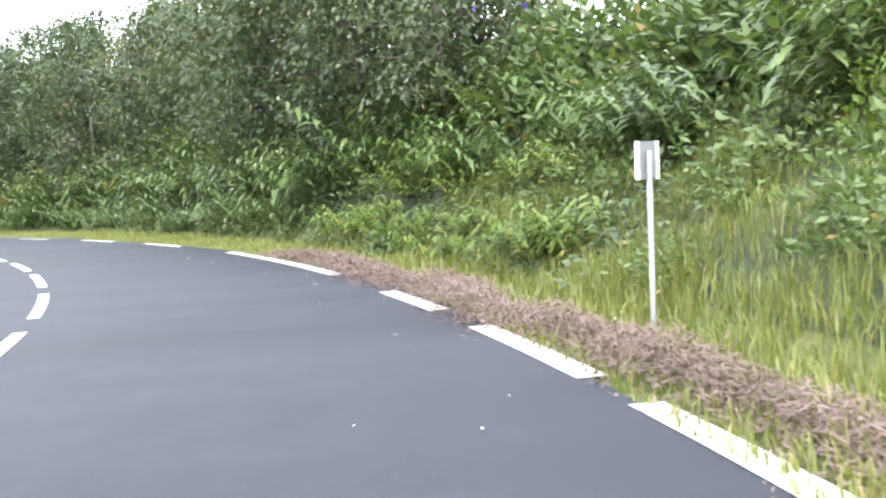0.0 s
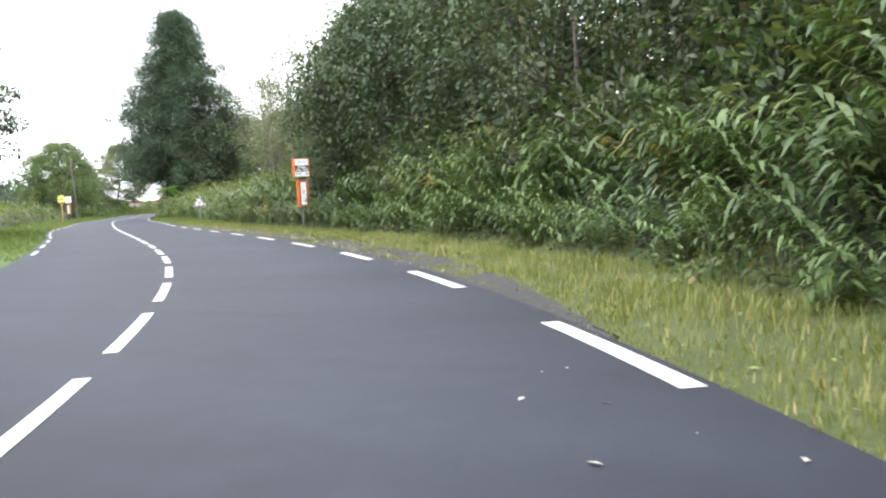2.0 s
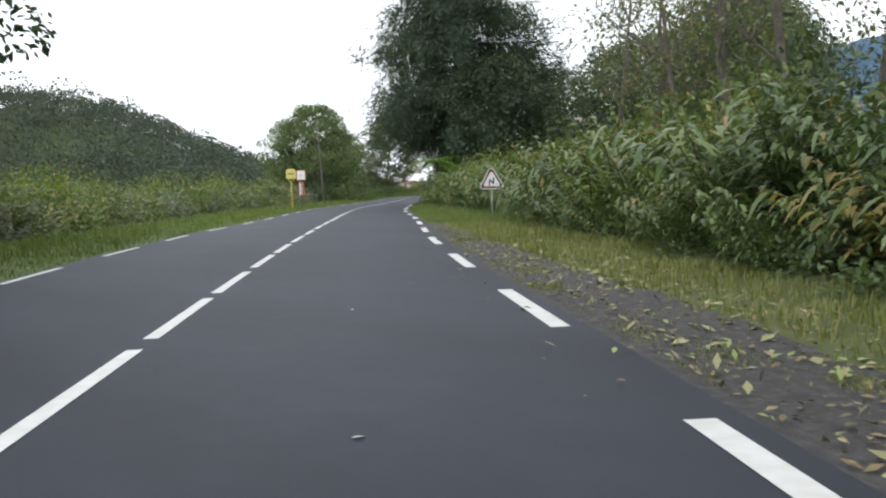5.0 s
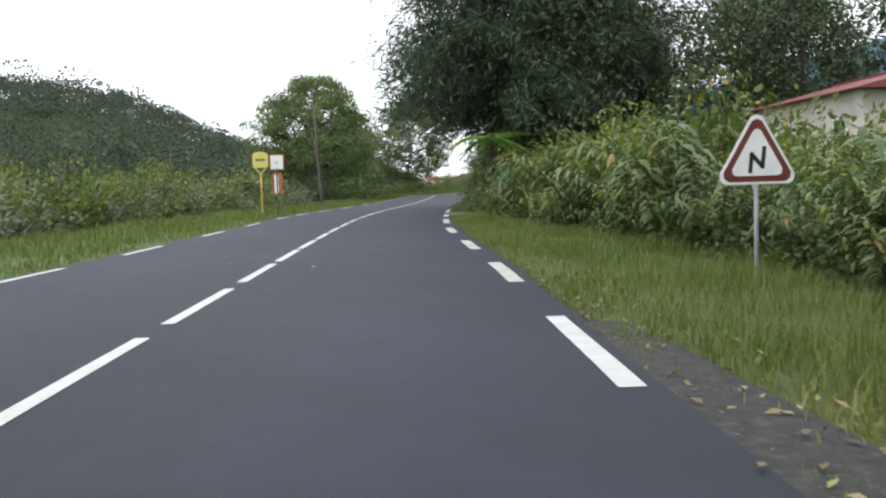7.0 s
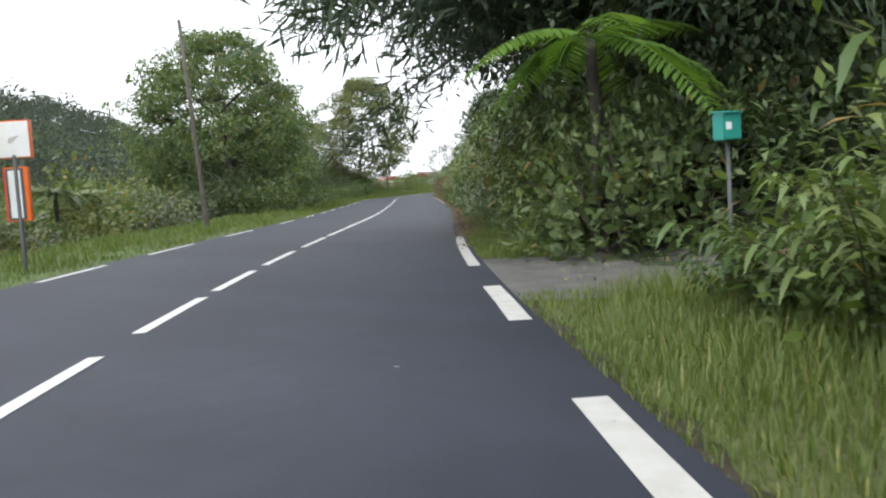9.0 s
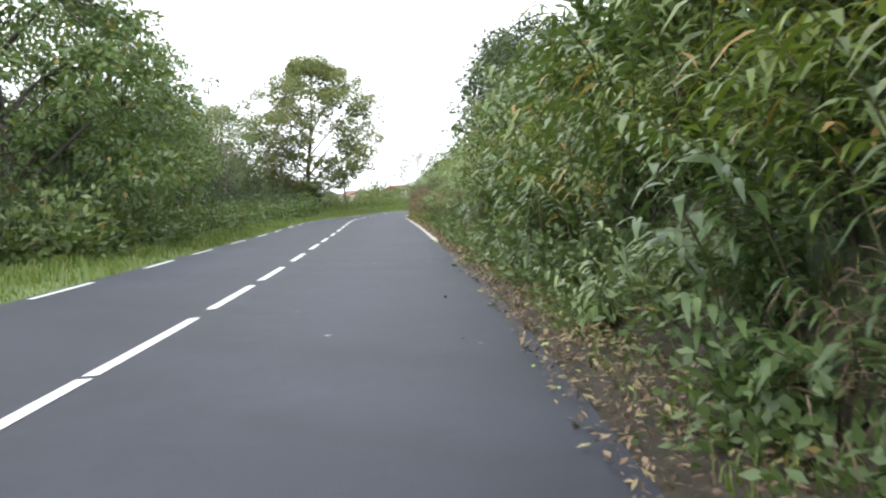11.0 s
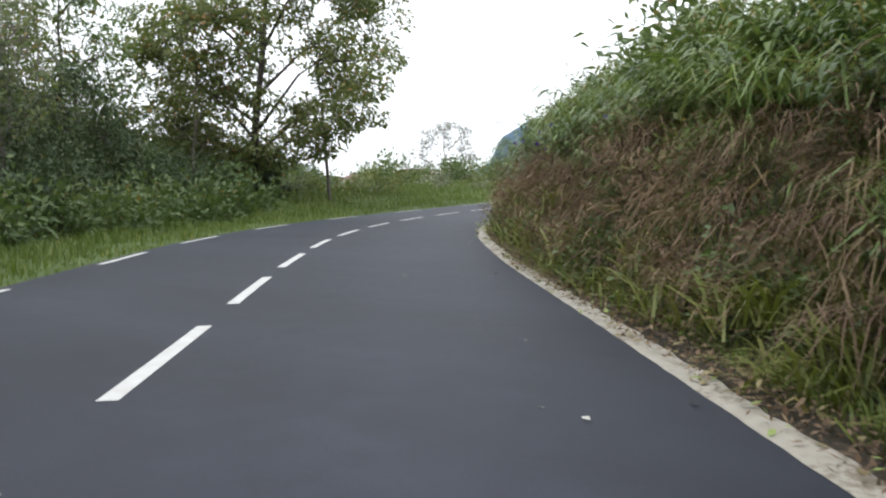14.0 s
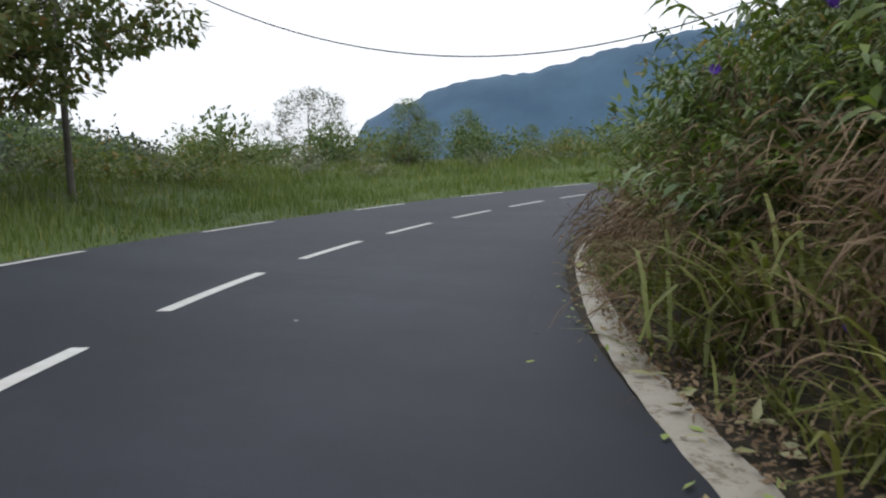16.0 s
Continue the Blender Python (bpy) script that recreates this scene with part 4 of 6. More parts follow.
def bend_sign():
    top = tagged(new("bend_warning_sign"), "triangular white warning sign with red border and bend arrow", "road sign")
    part("post", mesh("post", *tube([(0, 0.04, -0.3), (0, 0.04, 1.95)], [0.035, 0.035], 10), M_STEEL), None, top)

    def tri(r, y, depth, mat, name, parent):
        bm = bmesh.new()
        ring = []
        for a in (90, 210, 330):
            for k in (-8, 0, 8):
                ang = radians(a + k)
                rr = r * (1 if k == 0 else 0.955)
                ring.append(bm.verts.new((rr * math.cos(ang), y, 1.44 + rr * math.sin(ang))))
        f = bm.faces.new(ring)
        ext = bmesh.ops.extrude_face_region(bm, geom=[f])
        bmesh.ops.translate(bm, vec=(0, depth, 0), verts=[v for v in ext["geom"] if isinstance(v, bmesh.types.BMVert)])
        bmesh.ops.recalc_face_normals(bm, faces=bm.faces[:])
        return part(name, bm, mat, parent)

    plate = tri(0.64, 0, 0.02, M_WHITE, "plate", top)
    tri(0.575, -0.003, 0.003, M_DARKRED, "border", plate)
    tri(0.43, -0.007, 0.004, M_WHITE, "face", plate)
    pts = [(-0.11, -0.17), (-0.085, 0.08), (0.075, -0.1), (0.105, 0.17)]
    for (x0, z0), (x1, z1) in zip(pts[:-1], pts[1:]):
        ln = math.hypot(x1 - x0, z1 - z0)
        part("arrow", box(ln + 0.05, 0.004, 0.06, ((x0 + x1) / 2, -0.0105, 1.42 + (z0 + z1) / 2), 0, pose(0, 0, 0, 0, -math.degrees(math.atan2(z1 - z0, x1 - x0)), 0)), M_BLACK, plate)
    return top


sign = bend_sign()
p = place(134.9, 7.13)
sign.matrix_basis = Matrix.Translation((p[0], p[1], 0.2)) @ pose(0, 0, 0, 0, 0, heading(135) + 3) @ Matrix.Scale(0.93, 4)

school = tagged(new("yellow_stop_sign"), "yellow metal stop sign on a forked post", "road sign")
part("post", mesh("post", *tube([(0, 0, -0.3), (0, 0, 1.2), (0, 0, 2.2)], [0.05, 0.045, 0.04], 10), M_OCHRE), None, school)
for sgn in (-1, 1):
    part("fork", mesh("fork", *tube([(0, 0, 2.15), (sgn * 0.16, 0, 2.38), (sgn * 0.3, 0, 2.55)], [0.03, 0.025, 0.025], 8), M_YELLOW), None, school)
bm = bmesh.new()
ring = [bm.verts.new((x, -0.03, z)) for x, z in ((-0.34, 2.52), (0.34, 2.52), (0.4, 2.62), (0.4, 3.2), (0.3, 3.3), (0.1, 3.36), (-0.1, 3.36), (-0.3, 3.3), (-0.4, 3.2), (-0.4, 2.62))]
f = bm.faces.new(ring)
ext = bmesh.ops.extrude_face_region(bm, geom=[f])
bmesh.ops.translate(bm, vec=(0, 0.08, 0), verts=[v for v in ext["geom"] if isinstance(v, bmesh.types.BMVert)])
bmesh.ops.recalc_face_normals(bm, faces=bm.faces[:])
panel = part("panel", bm, M_YELLOW, school)
part("print_bar", box(0.5, 0.006, 0.1, (0, -0.034, 2.93), 0.002), M_BLACK, panel)
part("print_bar", box(0.4, 0.006, 0.02, (0, -0.039, 2.93), 0), M_YELLOW, panel)
p = place(171.0, -6.2)
school.matrix_basis = Matrix.Translation((p[0], p[1], 0.0)) @ pose(0, 0, 0, 0, 0, heading(171) + 8)

mailbox = tagged(new("letter_box"), "teal green letter box on a post in the hedge", "letter box")
part("post", mesh("post", *tube([(0, 0, -0.9), (0, 0, 1.6)], [0.04, 0.04], 8), M_DARKSTEEL), None, mailbox)
body = part("body", box(0.36, 0.36, 0.46, (0, 0, 1.85), 0.02), M_TEAL, mailbox)
part("lid", box(0.4, 0.42, 0.035, (0, -0.01, 2.1), 0.012, pose(0, 0, 0, 6, 0, 0)), M_TEAL, body)
part("label_plate", box(0.11, 0.01, 0.13, (-0.08, -0.184, 1.86), 0.002), M_WHITE, body)
p = place(162.4, 6.24)
mailbox.matrix_basis = Matrix.Translation((p[0], p[1], 0.55)) @ pose(0, 0, 0, 0, 0, heading(161) + 14) @ Matrix.Scale(0.62, 4)

delin = tagged(new("marker_post"), "grey metal post with a small plate seen from behind", "road sign")
part("post", mesh("post", *tube([(0, 0, -0.3), (0, 0, 1.5)], [0.024, 0.024], 8), M_STEEL), None, delin)
plate = part("plate", box(0.22, 0.03, 0.31, (0.0, 0.04, 1.42), 0.008), M_STEEL, delin, "pale metal plate")
for sgn in (-1, 1):
    part("rim", box(0.012, 0.05, 0.31, (sgn * 0.11, 0.02, 1.42), 0.003), M_WHITE, plate)
p = place(38.6, 5.36)
delin.matrix_basis = Matrix.Translation((p[0], p[1], -0.06)) @ pose(0, 0, 0, 0, 1, heading(38) + 20)


def utility_pole(label, s, d, height, lean):
    top = tagged(new("utility_pole"), label, "utility pole", "utility poles")
    part("shaft", mesh("shaft", *tube([(0, 0, -0.5), (0, 0, height * 0.5), (0, 0, height)], [0.1, 0.09, 0.075], 10), M_POLE, True), None, top)
    part("bracket", box(0.3, 0.05, 0.06, (0.08, 0, height - 0.35), 0.01), M_STEEL, top)
    part("insulator", mesh("insulator", *tube([(0.2, 0, height - 0.32), (0.2, 0, height - 0.2)], [0.03, 0.02], 8), M_WHITE), None, top)
    q = place(s, d)
    top.matrix_basis = Matrix.Translation(q) @ pose(0, 0, 0, 0, lean, heading(s))
    return q


pole_a = utility_pole("tall weathered wooden utility pole by the meadow", 187.0, -7.0, 9.0, -3)
pole_b = utility_pole("weathered wooden utility pole before the trees", 268.6, -9.5, 5.2, -3)


def cable(label, low, way, ends, curve, radius=0.02):
    """A sagging cable: its lowest place, its way in plan, how far it runs each way, and its curve."""
    k = np.linspace(ends[0], ends[1], 40)[:, None]
    pts = np.array(low) + np.array([*way, 0.0]) * k + np.array([0, 0, 1.0]) * curve * k * k
    return tagged(part("overhead_cable", mesh("overhead_cable", *tube(pts, np.full(40, radius), 5, False), M_WIRE)), label, "cable", "overhead cables")


cable("black cable that sags across the road", (-166.6, 186.3, 4.6), (-0.95, -0.3), (-14, 17), 0.0227, 0.022)
cable("thin black cable beside the road", (-155, 152.5, 6.6), (-0.72, 0.69), (-42, 26), 0.0016, 0.014)

# ---------------------------------------------------------------- houses
def house(label, s, d, turn, w, l, wall, rise, z0, at=None):
    top = tagged(new("house"), label, "house", "houses")
    part("wall", box(w, l, wall, (0, 0, wall / 2), 0.02), M_WALL, top)
    bm = bmesh.new()
    e = 0.5
    v = [bm.verts.new(c) for c in ((-w / 2 - e, -l / 2 - e, wall), (w / 2 + e, -l / 2 - e, wall), (w / 2 + e, l / 2 + e, wall), (-w / 2 - e, l / 2 + e, wall), (0, -l / 2 - e, wall + rise), (0, l / 2 + e, wall + rise))]
    for f in ((0, 4, 5, 3), (1, 2, 5, 4), (0, 1, 4), (2, 3, 5), (0, 3, 2, 1)):
        bm.faces.new([v[k] for k in f])
    bmesh.ops.recalc_face_normals(bm, faces=bm.faces[:])
    roof = part("roof", bm, M_ROOF, top)
    part("ridge_cap", box(0.3, l + 1.1, 0.08, (0, 0, wall + rise + 0.01), 0.02), M_ROOF, roof)
    for k in range(3):
        for sgn in (-1, 1):
            win = part("window", box(0.12, 1.0, 1.1, (sgn * w / 2, -l / 3 + k * l / 3, wall * 0.55), 0.01), M_WHITE, top)
            part("pane", box(0.14, 0.8, 0.9, (sgn * w / 2, -l / 3 + k * l / 3, wall * 0.55), 0.004), M_GLASS, win)
    q = place(s, d) if at is None else at
    top.matrix_basis = Matrix.Translation((q[0], q[1], z0)) @ pose(0, 0, 0, 0, 0, turn)
    return top


house("cream house with a red sheet-metal roof behind the hedge", 156.5, 20.4, heading(150), 7, 9, 3.0, 1.0, 1.0)
house("white house with a red roof among far bushes", 0, 0, 20, 8, 12, 6.0, 1.6, -2.2, (-298, 311))
house("pale low house with a red roof among far bushes", 0, 0, 70, 7, 10, 5.6, 1.3, -2.0, (-316, 309))

# ---------------------------------------------------------------- far land
def ridge(name, label, centre, az, dist, depth, heights, mat, rough, seed):
    """A long hill seen from centre: heights in degrees above the level at the azimuths (left of +y)."""
    a = np.linspace(az[0], az[1], 120)
    r = np.linspace(0, 1, 16)
    hh = lerp(a, *heights)
    rng = np.random.default_rng(seed)
    wob = np.interp(a, np.linspace(az[0], az[1], 60), rng.normal(size=60)) * rough
    A, Rr = np.meshgrid(np.radians(a), r, indexing="ij")
    D = dist + (Rr - 0.55) * depth
    prof = np.sin(np.pi * np.clip(Rr / 1.1, 0, 1)) ** 0.8
    prof = np.where(Rr < 0.55, np.sin(np.pi / 2 * Rr / 0.55) ** 1.1, np.cos(np.pi / 2 * (Rr - 0.55) / 0.45) ** 0.7)
    Z = (np.tan(np.radians(hh)) * dist * (1 + 0.0 * wob) + wob)[:, None] * prof - 2.0
    X, Y = centre[0] - np.sin(A) * D, centre[1] + np.cos(A) * D
    v = np.stack([X, Y, Z], -1).reshape(-1, 3)
    n, m = A.shape
    i, j = np.meshgrid(np.arange(n - 1), np.arange(m - 1), indexing="ij")
    q = np.stack([i * m + j, i * m + j + 1, (i + 1) * m + j + 1, (i + 1) * m + j], -1).reshape(-1, 4)
    ob = tagged(part(name, mesh(name, v, q, mat, True)), label, "hill", kind="structure")
    return v.reshape(n, m, 3)


hill = ridge("wooded_hill", "dark wooded hillside beyond the meadow", (-60, 72), (50, 86), 600, 420,
             [(50, 0.0), (54, 0.4), (57, 1.3), (59.5, 2.4), (61.5, 3.3), (64.5, 4.65), (66.5, 5.0), (68, 5.7), (72, 6.0), (80, 7.2), (86, 7.2)], M_FIELD, 1.5, 3)
ridge("far_ridge", "low dark ridge on the horizon", (-150, 155), (20, 75), 900, 300, [(20, 0.8), (40, 0.6), (48, 0.9), (56, 1.3), (75, 1.5)], M_FARWOOD, 2.0, 5)
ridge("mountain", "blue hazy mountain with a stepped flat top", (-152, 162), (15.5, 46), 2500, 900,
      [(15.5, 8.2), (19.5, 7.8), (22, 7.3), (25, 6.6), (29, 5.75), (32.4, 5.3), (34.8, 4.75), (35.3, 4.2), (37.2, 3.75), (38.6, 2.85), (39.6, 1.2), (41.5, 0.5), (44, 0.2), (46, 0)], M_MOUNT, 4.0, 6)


def far_crowns(name, label, grid, count, size, seed, rows, mat):
    """Treetops on a far slope: tufts of leaf-like facets gathered into crowns."""
    rng = np.random.default_rng(seed)
    n, m, _ = grid.shape
    a, r = rng.uniform(0, n - 1.01, count), rng.uniform(rows[0], rows[1], count) * (m - 1)
    i, j = a.astype(int), np.minimum(r.astype(int), m - 2)
    fa, fr = (a - i)[:, None], (r - j)[:, None]
    base = (grid[i, j] * (1 - fa) * (1 - fr) + grid[i + 1, j] * fa * (1 - fr) + grid[i, j + 1] * (1 - fa) * fr + grid[i + 1, j + 1] * fa * fr)
    per = 125
    tall = size * rng.uniform(0.55, 1.45, count) * np.where(rng.uniform(0, 1, count) < 0.06, 1.5, 1.0)
    b = balls(rng, count * per)
    b[:, 2] = np.abs(b[:, 2]) - 0.25
    at = np.repeat(base, per, 0) + b * np.repeat(tall, per)[:, None] * [0.75, 0.75, 0.65] * rng.uniform(0.8, 1, count * per)[:, None]
    at[:, 2] += np.repeat(tall, per) * 0.5
    face = unit(b + balls(rng, count * per) * 1.1 + [0, 0, 0.25])
    out = np.cross(face, balls(rng, count * per)) + 1e-4
    ls = np.repeat(tall, per) * rng.uniform(0.05, 0.12, count * per)
    v, f = leaflets(at, out, np.cross(face, out), ls, ls * 0.8)
    tagged(part(name, mesh(name, v, f, mat)), label, "woods", kind="stuff")


far_crowns("hillside_woods", "dense dark green treetops on the hillside", hill, 1500, 10.0, 11, (0.03, 0.6), M_FARWOOD)

# ---------------------------------------------------------------- plants: first ones of each kind
def tufted(name, blades_ob):
    """An Empty that carries a tuft of blades."""
    top = new(name)
    blades_ob.parent = top
    tagged(blades_ob, kind="stuff")
    return top


gingers = Kind([ginger("ginger_lily", 20 + k, M_GINGER, 0.9, 14, 1.75, 0.36, 10, 0.23, 0.06) for k in range(6)], "ginger lilies on the bank",
               ["stand of ginger lilies with long drooping green leaves"], "plant")
limes = Kind([ginger("lime_ginger_lily", 30 + k, M_LIME, 0.8, 14, 1.3, 0.32) for k in range(2)], "light green ginger lilies", ["bright yellow-green stand of broad-leaved lilies"], "plant")
golden = Kind([ginger("yellowed_lily", 33 + k, M_GOLD, 0.7, 9, 1.7, 0.4, 8, 0.26) for k in range(2)], "yellowed lilies", ["yellowing stand of lilies with drooping leaves"], "plant")
bank_lilies = Kind([ginger("bank_lily", 25 + k, M_BANKLILY, 0.8, 12, 1.5, 0.3, 10, 0.2, 0.1) for k in range(3)], "lilies on the steep bank", ["yellowish green stand of lilies with narrow drooping leaves"], "plant")
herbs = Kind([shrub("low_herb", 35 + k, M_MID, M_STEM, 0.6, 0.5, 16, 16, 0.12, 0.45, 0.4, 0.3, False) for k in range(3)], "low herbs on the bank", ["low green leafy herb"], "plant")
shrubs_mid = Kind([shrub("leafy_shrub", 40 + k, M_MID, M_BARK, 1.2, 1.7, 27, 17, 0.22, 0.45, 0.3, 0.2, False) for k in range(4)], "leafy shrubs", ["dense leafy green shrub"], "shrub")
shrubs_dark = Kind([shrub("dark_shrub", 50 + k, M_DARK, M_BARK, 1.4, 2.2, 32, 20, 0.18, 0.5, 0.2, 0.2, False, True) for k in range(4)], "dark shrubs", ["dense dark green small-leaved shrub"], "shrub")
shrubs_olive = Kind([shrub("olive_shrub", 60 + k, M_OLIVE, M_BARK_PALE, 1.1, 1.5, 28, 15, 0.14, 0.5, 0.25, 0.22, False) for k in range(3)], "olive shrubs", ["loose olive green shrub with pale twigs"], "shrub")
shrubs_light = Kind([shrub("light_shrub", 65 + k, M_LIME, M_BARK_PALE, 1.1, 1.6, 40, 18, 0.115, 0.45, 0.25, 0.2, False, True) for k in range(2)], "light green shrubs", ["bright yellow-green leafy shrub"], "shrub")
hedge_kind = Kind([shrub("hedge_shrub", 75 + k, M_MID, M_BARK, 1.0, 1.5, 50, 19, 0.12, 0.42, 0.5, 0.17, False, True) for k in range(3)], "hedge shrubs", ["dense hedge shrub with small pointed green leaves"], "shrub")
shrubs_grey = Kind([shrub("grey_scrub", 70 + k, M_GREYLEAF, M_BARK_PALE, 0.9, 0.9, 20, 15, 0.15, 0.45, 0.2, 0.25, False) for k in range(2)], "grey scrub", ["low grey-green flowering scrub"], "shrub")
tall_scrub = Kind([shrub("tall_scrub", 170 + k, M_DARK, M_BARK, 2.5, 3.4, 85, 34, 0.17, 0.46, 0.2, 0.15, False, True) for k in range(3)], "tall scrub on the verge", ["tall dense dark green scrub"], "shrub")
reed_kind = Kind([reeds("cane_grass", 80 + k, M_REED, 0.6, 150, 1.15, 0.019, 0.82) for k in range(4)], "cane grass tussocks", ["arching tussock of tall green cane grass"], "grass")
dry_kind = Kind([shrub("dry_stalks", 90 + k, M_DRY, M_BARK, 0.8, 0.8, 22, 22, 0.3, 0.045, 0.55, 0.3, True, False, 0) for k in range(3)], "dry stalks on the bank", ["tangle of dead brown stalks"], "plant")
withered = Kind([ginger("withered_lily", 85 + k, M_DRY, 0.7, 16, 0.95, 0.21, 7, 0.14, 0.4) for k in range(3)], "withered lilies on the bank", ["withered brown lily stems with hanging dead leaves"], "plant")
dead_cane = Kind([tufted("dead_cane", reeds("blade_tuft", 88 + k, M_DRY, 0.6, 130, 0.95, 0.016, 1.2 + 0.2 * k)) for k in range(3)], "dead cane on the bank", ["drooping tussock of dead brown cane"], "grass")
broad_cane = Kind([tufted("broad_cane", reeds("blade_tuft", 98 + k, M_REED, 0.3, 14, 1.0, 0.06, 0.9)) for k in range(2)], "broad-leaved cane tufts", ["few long broad green cane leaves"], "grass")
tall_grass = Kind([reeds("tall_grass", 95 + k, M_GRASS, 0.4, 80, 0.6, 0.022, 0.5) for k in range(3)], "tall grass tufts", ["tuft of tall fresh green grass"], "grass")
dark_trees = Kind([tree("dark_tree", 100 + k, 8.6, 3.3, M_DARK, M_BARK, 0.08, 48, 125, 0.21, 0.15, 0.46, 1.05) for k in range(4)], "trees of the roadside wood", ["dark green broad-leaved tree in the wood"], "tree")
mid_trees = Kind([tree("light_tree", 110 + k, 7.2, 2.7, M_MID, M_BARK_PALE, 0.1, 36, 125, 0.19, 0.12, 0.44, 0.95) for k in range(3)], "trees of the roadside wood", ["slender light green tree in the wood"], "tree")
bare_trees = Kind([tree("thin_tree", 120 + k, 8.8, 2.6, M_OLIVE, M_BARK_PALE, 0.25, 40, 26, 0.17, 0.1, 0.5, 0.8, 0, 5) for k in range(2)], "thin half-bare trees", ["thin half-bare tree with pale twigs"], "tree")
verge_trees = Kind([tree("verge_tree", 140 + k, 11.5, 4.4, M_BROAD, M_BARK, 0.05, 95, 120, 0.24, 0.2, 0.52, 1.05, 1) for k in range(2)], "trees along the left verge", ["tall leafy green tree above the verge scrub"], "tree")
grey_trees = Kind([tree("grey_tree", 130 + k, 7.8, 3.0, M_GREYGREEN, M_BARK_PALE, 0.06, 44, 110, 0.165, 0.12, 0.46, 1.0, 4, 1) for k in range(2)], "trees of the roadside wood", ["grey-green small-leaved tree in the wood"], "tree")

R = np.random.default_rng(7)


def belt(kind, s0, s1, step, off, scale, foot=bank_foot, sink=0.12, jitter=0.5, face=None):
    """Plants in a row along the road; with face, they lean to the road within that many degrees."""
    for s in np.arange(s0, s1, step):
        s = s + R.uniform(-jitter, jitter) * step
        if 160.0 < s < 168.0 and foot is bank_foot:
            continue
        if 95.5 < s < 104.0 and off[0] > 0.5 and kind in (gingers, shrubs_mid, shrubs_grey, shrubs_olive, mid_trees, bare_trees) and foot is bank_foot:
            continue
        d = foot(s) + R.uniform(*off)
        turn = R.uniform(0, 360) if face is None else heading(s) + R.uniform(-face, face)
        kind.put(float(s), float(d), turn, float(R.uniform(*scale)), sink)


zero = lambda s: 0.0
# mouth of the driveway
for k, (s, d, sc) in enumerate(((167.4, 5.9, 1.5), (167.6, 6.9, 1.6), (168.9, 5.9, 0.8), (169.2, 7.2, 1.1), (168.9, 8.8, 1.3), (168.9, 10.6, 1.6), (169.2, 13.0, 1.8), (169.0, 15.5, 1.8))):
    hedge_kind.put(s, d, 70 * k, sc)
for k, (s, d, sc) in enumerate(((168.6, 5.4, 0.8), (168.3, 8.4, 1.2), (160.9, 6.3, 0.62), (160.6, 5.9, 0.6), (159.6, 6.0, 0.85), (160.0, 6.9, 0.8), (160.1, 8.2, 1.1), (160.4, 9.6, 1.3), (160.7, 11.2, 1.5))):
    gingers.put(s, d, heading(165) + (70 if s > 165 else -40), sc)
for k, (s, d, sc) in enumerate(((168.4, 6.6, 1.0), (168.6, 7.9, 1.2), (168.7, 9.6, 1.2), (169.3, 11.5, 1.3))):
    shrubs_dark.put(s, d, 40 * k, sc)
for k, (s, d, sc) in enumerate(((164, 19.5, 1.6), (166, 20.5, 1.6), (168, 19, 1.7), (162, 20, 1.5))):
    shrubs_dark.put(s, d, 40 * k, sc)
# wood on the right, first stretch
belt(gingers, 53, 112, 1.2, (0.1, 0.6), (0.6, 0.95), face=50)
belt(gingers, 52, 112, 1.3, (1.1, 2.0), (0.9, 1.3), face=50)
belt(gingers, 52, 104, 1.9, (2.4, 3.6), (1.0, 1.4), face=60)
for s0, d0, sc in ((106.4, 8.0, 0.9), (107.5, 8.4, 1.0), (84, 9.1, 1.1), (85.4, 9.4, 1.0), (70, 9.0, 1.0), (121, 8.6, 0.8)):
    golden.put(s0, d0, heading(s0) + 20, sc)
belt(shrubs_grey, 52, 106, 2.3, (2.6, 4.4), (1.2, 2.0))
belt(shrubs_olive, 54, 106, 3.4, (3.0, 4.8), (1.2, 1.9))
belt(bare_trees, 42, 104, 7.5, (3.2, 5.2), (0.8, 1.1))
belt(gingers, 43, 55, 0.9, (1.6, 3.4), (0.7, 1.0), face=60)
belt(herbs, 43, 56, 0.8, (1.5, 4.0), (0.8, 1.4))
belt(herbs, 30, 47, 0.9, (0.2, 2.0), (0.6, 1.1))
belt(herbs, 30, 47, 0.8, (2.0, 4.5), (0.7, 1.3))
belt(shrubs_light, 36, 52, 1.8, (4.5, 9.0), (0.9, 1.3))
belt(shrubs_light, 31, 46, 2.4, (1.5, 4.0), (0.35, 0.6))
belt(reed_kind, 31, 46, 1.1, (0.8, 4.2), (0.5, 0.8))
belt(grey_trees, 50, 78, 2.9, (2.6, 4.6), (0.75, 1.05))
belt(grey_trees, 56, 80, 4.0, (5.0, 8.0), (0.95, 1.2))
belt(limes, 41.5, 51, 0.9, (0.0, 1.0), (0.55, 0.85), face=60)
belt(limes, 44, 51, 1.2, (0.9, 2.2), (0.6, 0.9), face=60)
belt(herbs, 45, 112, 1.9, (-0.2, 0.4), (0.6, 1.1))
belt(shrubs_mid, 40, 104, 2.4, (3.4, 5.0), (0.9, 1.5))
belt(shrubs_dark, 44, 110, 3.0, (4.5, 6.5), (1.0, 1.6))
belt(shrubs_mid, 32, 60, 1.9, (5.0, 9.5), (1.0, 1.6))
belt(gingers, 31, 50, 1.6, (4.0, 6.5), (0.9, 1.3), face=60)
belt(gingers, 38, 54, 1.5, (2.4, 4.5), (0.9, 1.3), face=60)
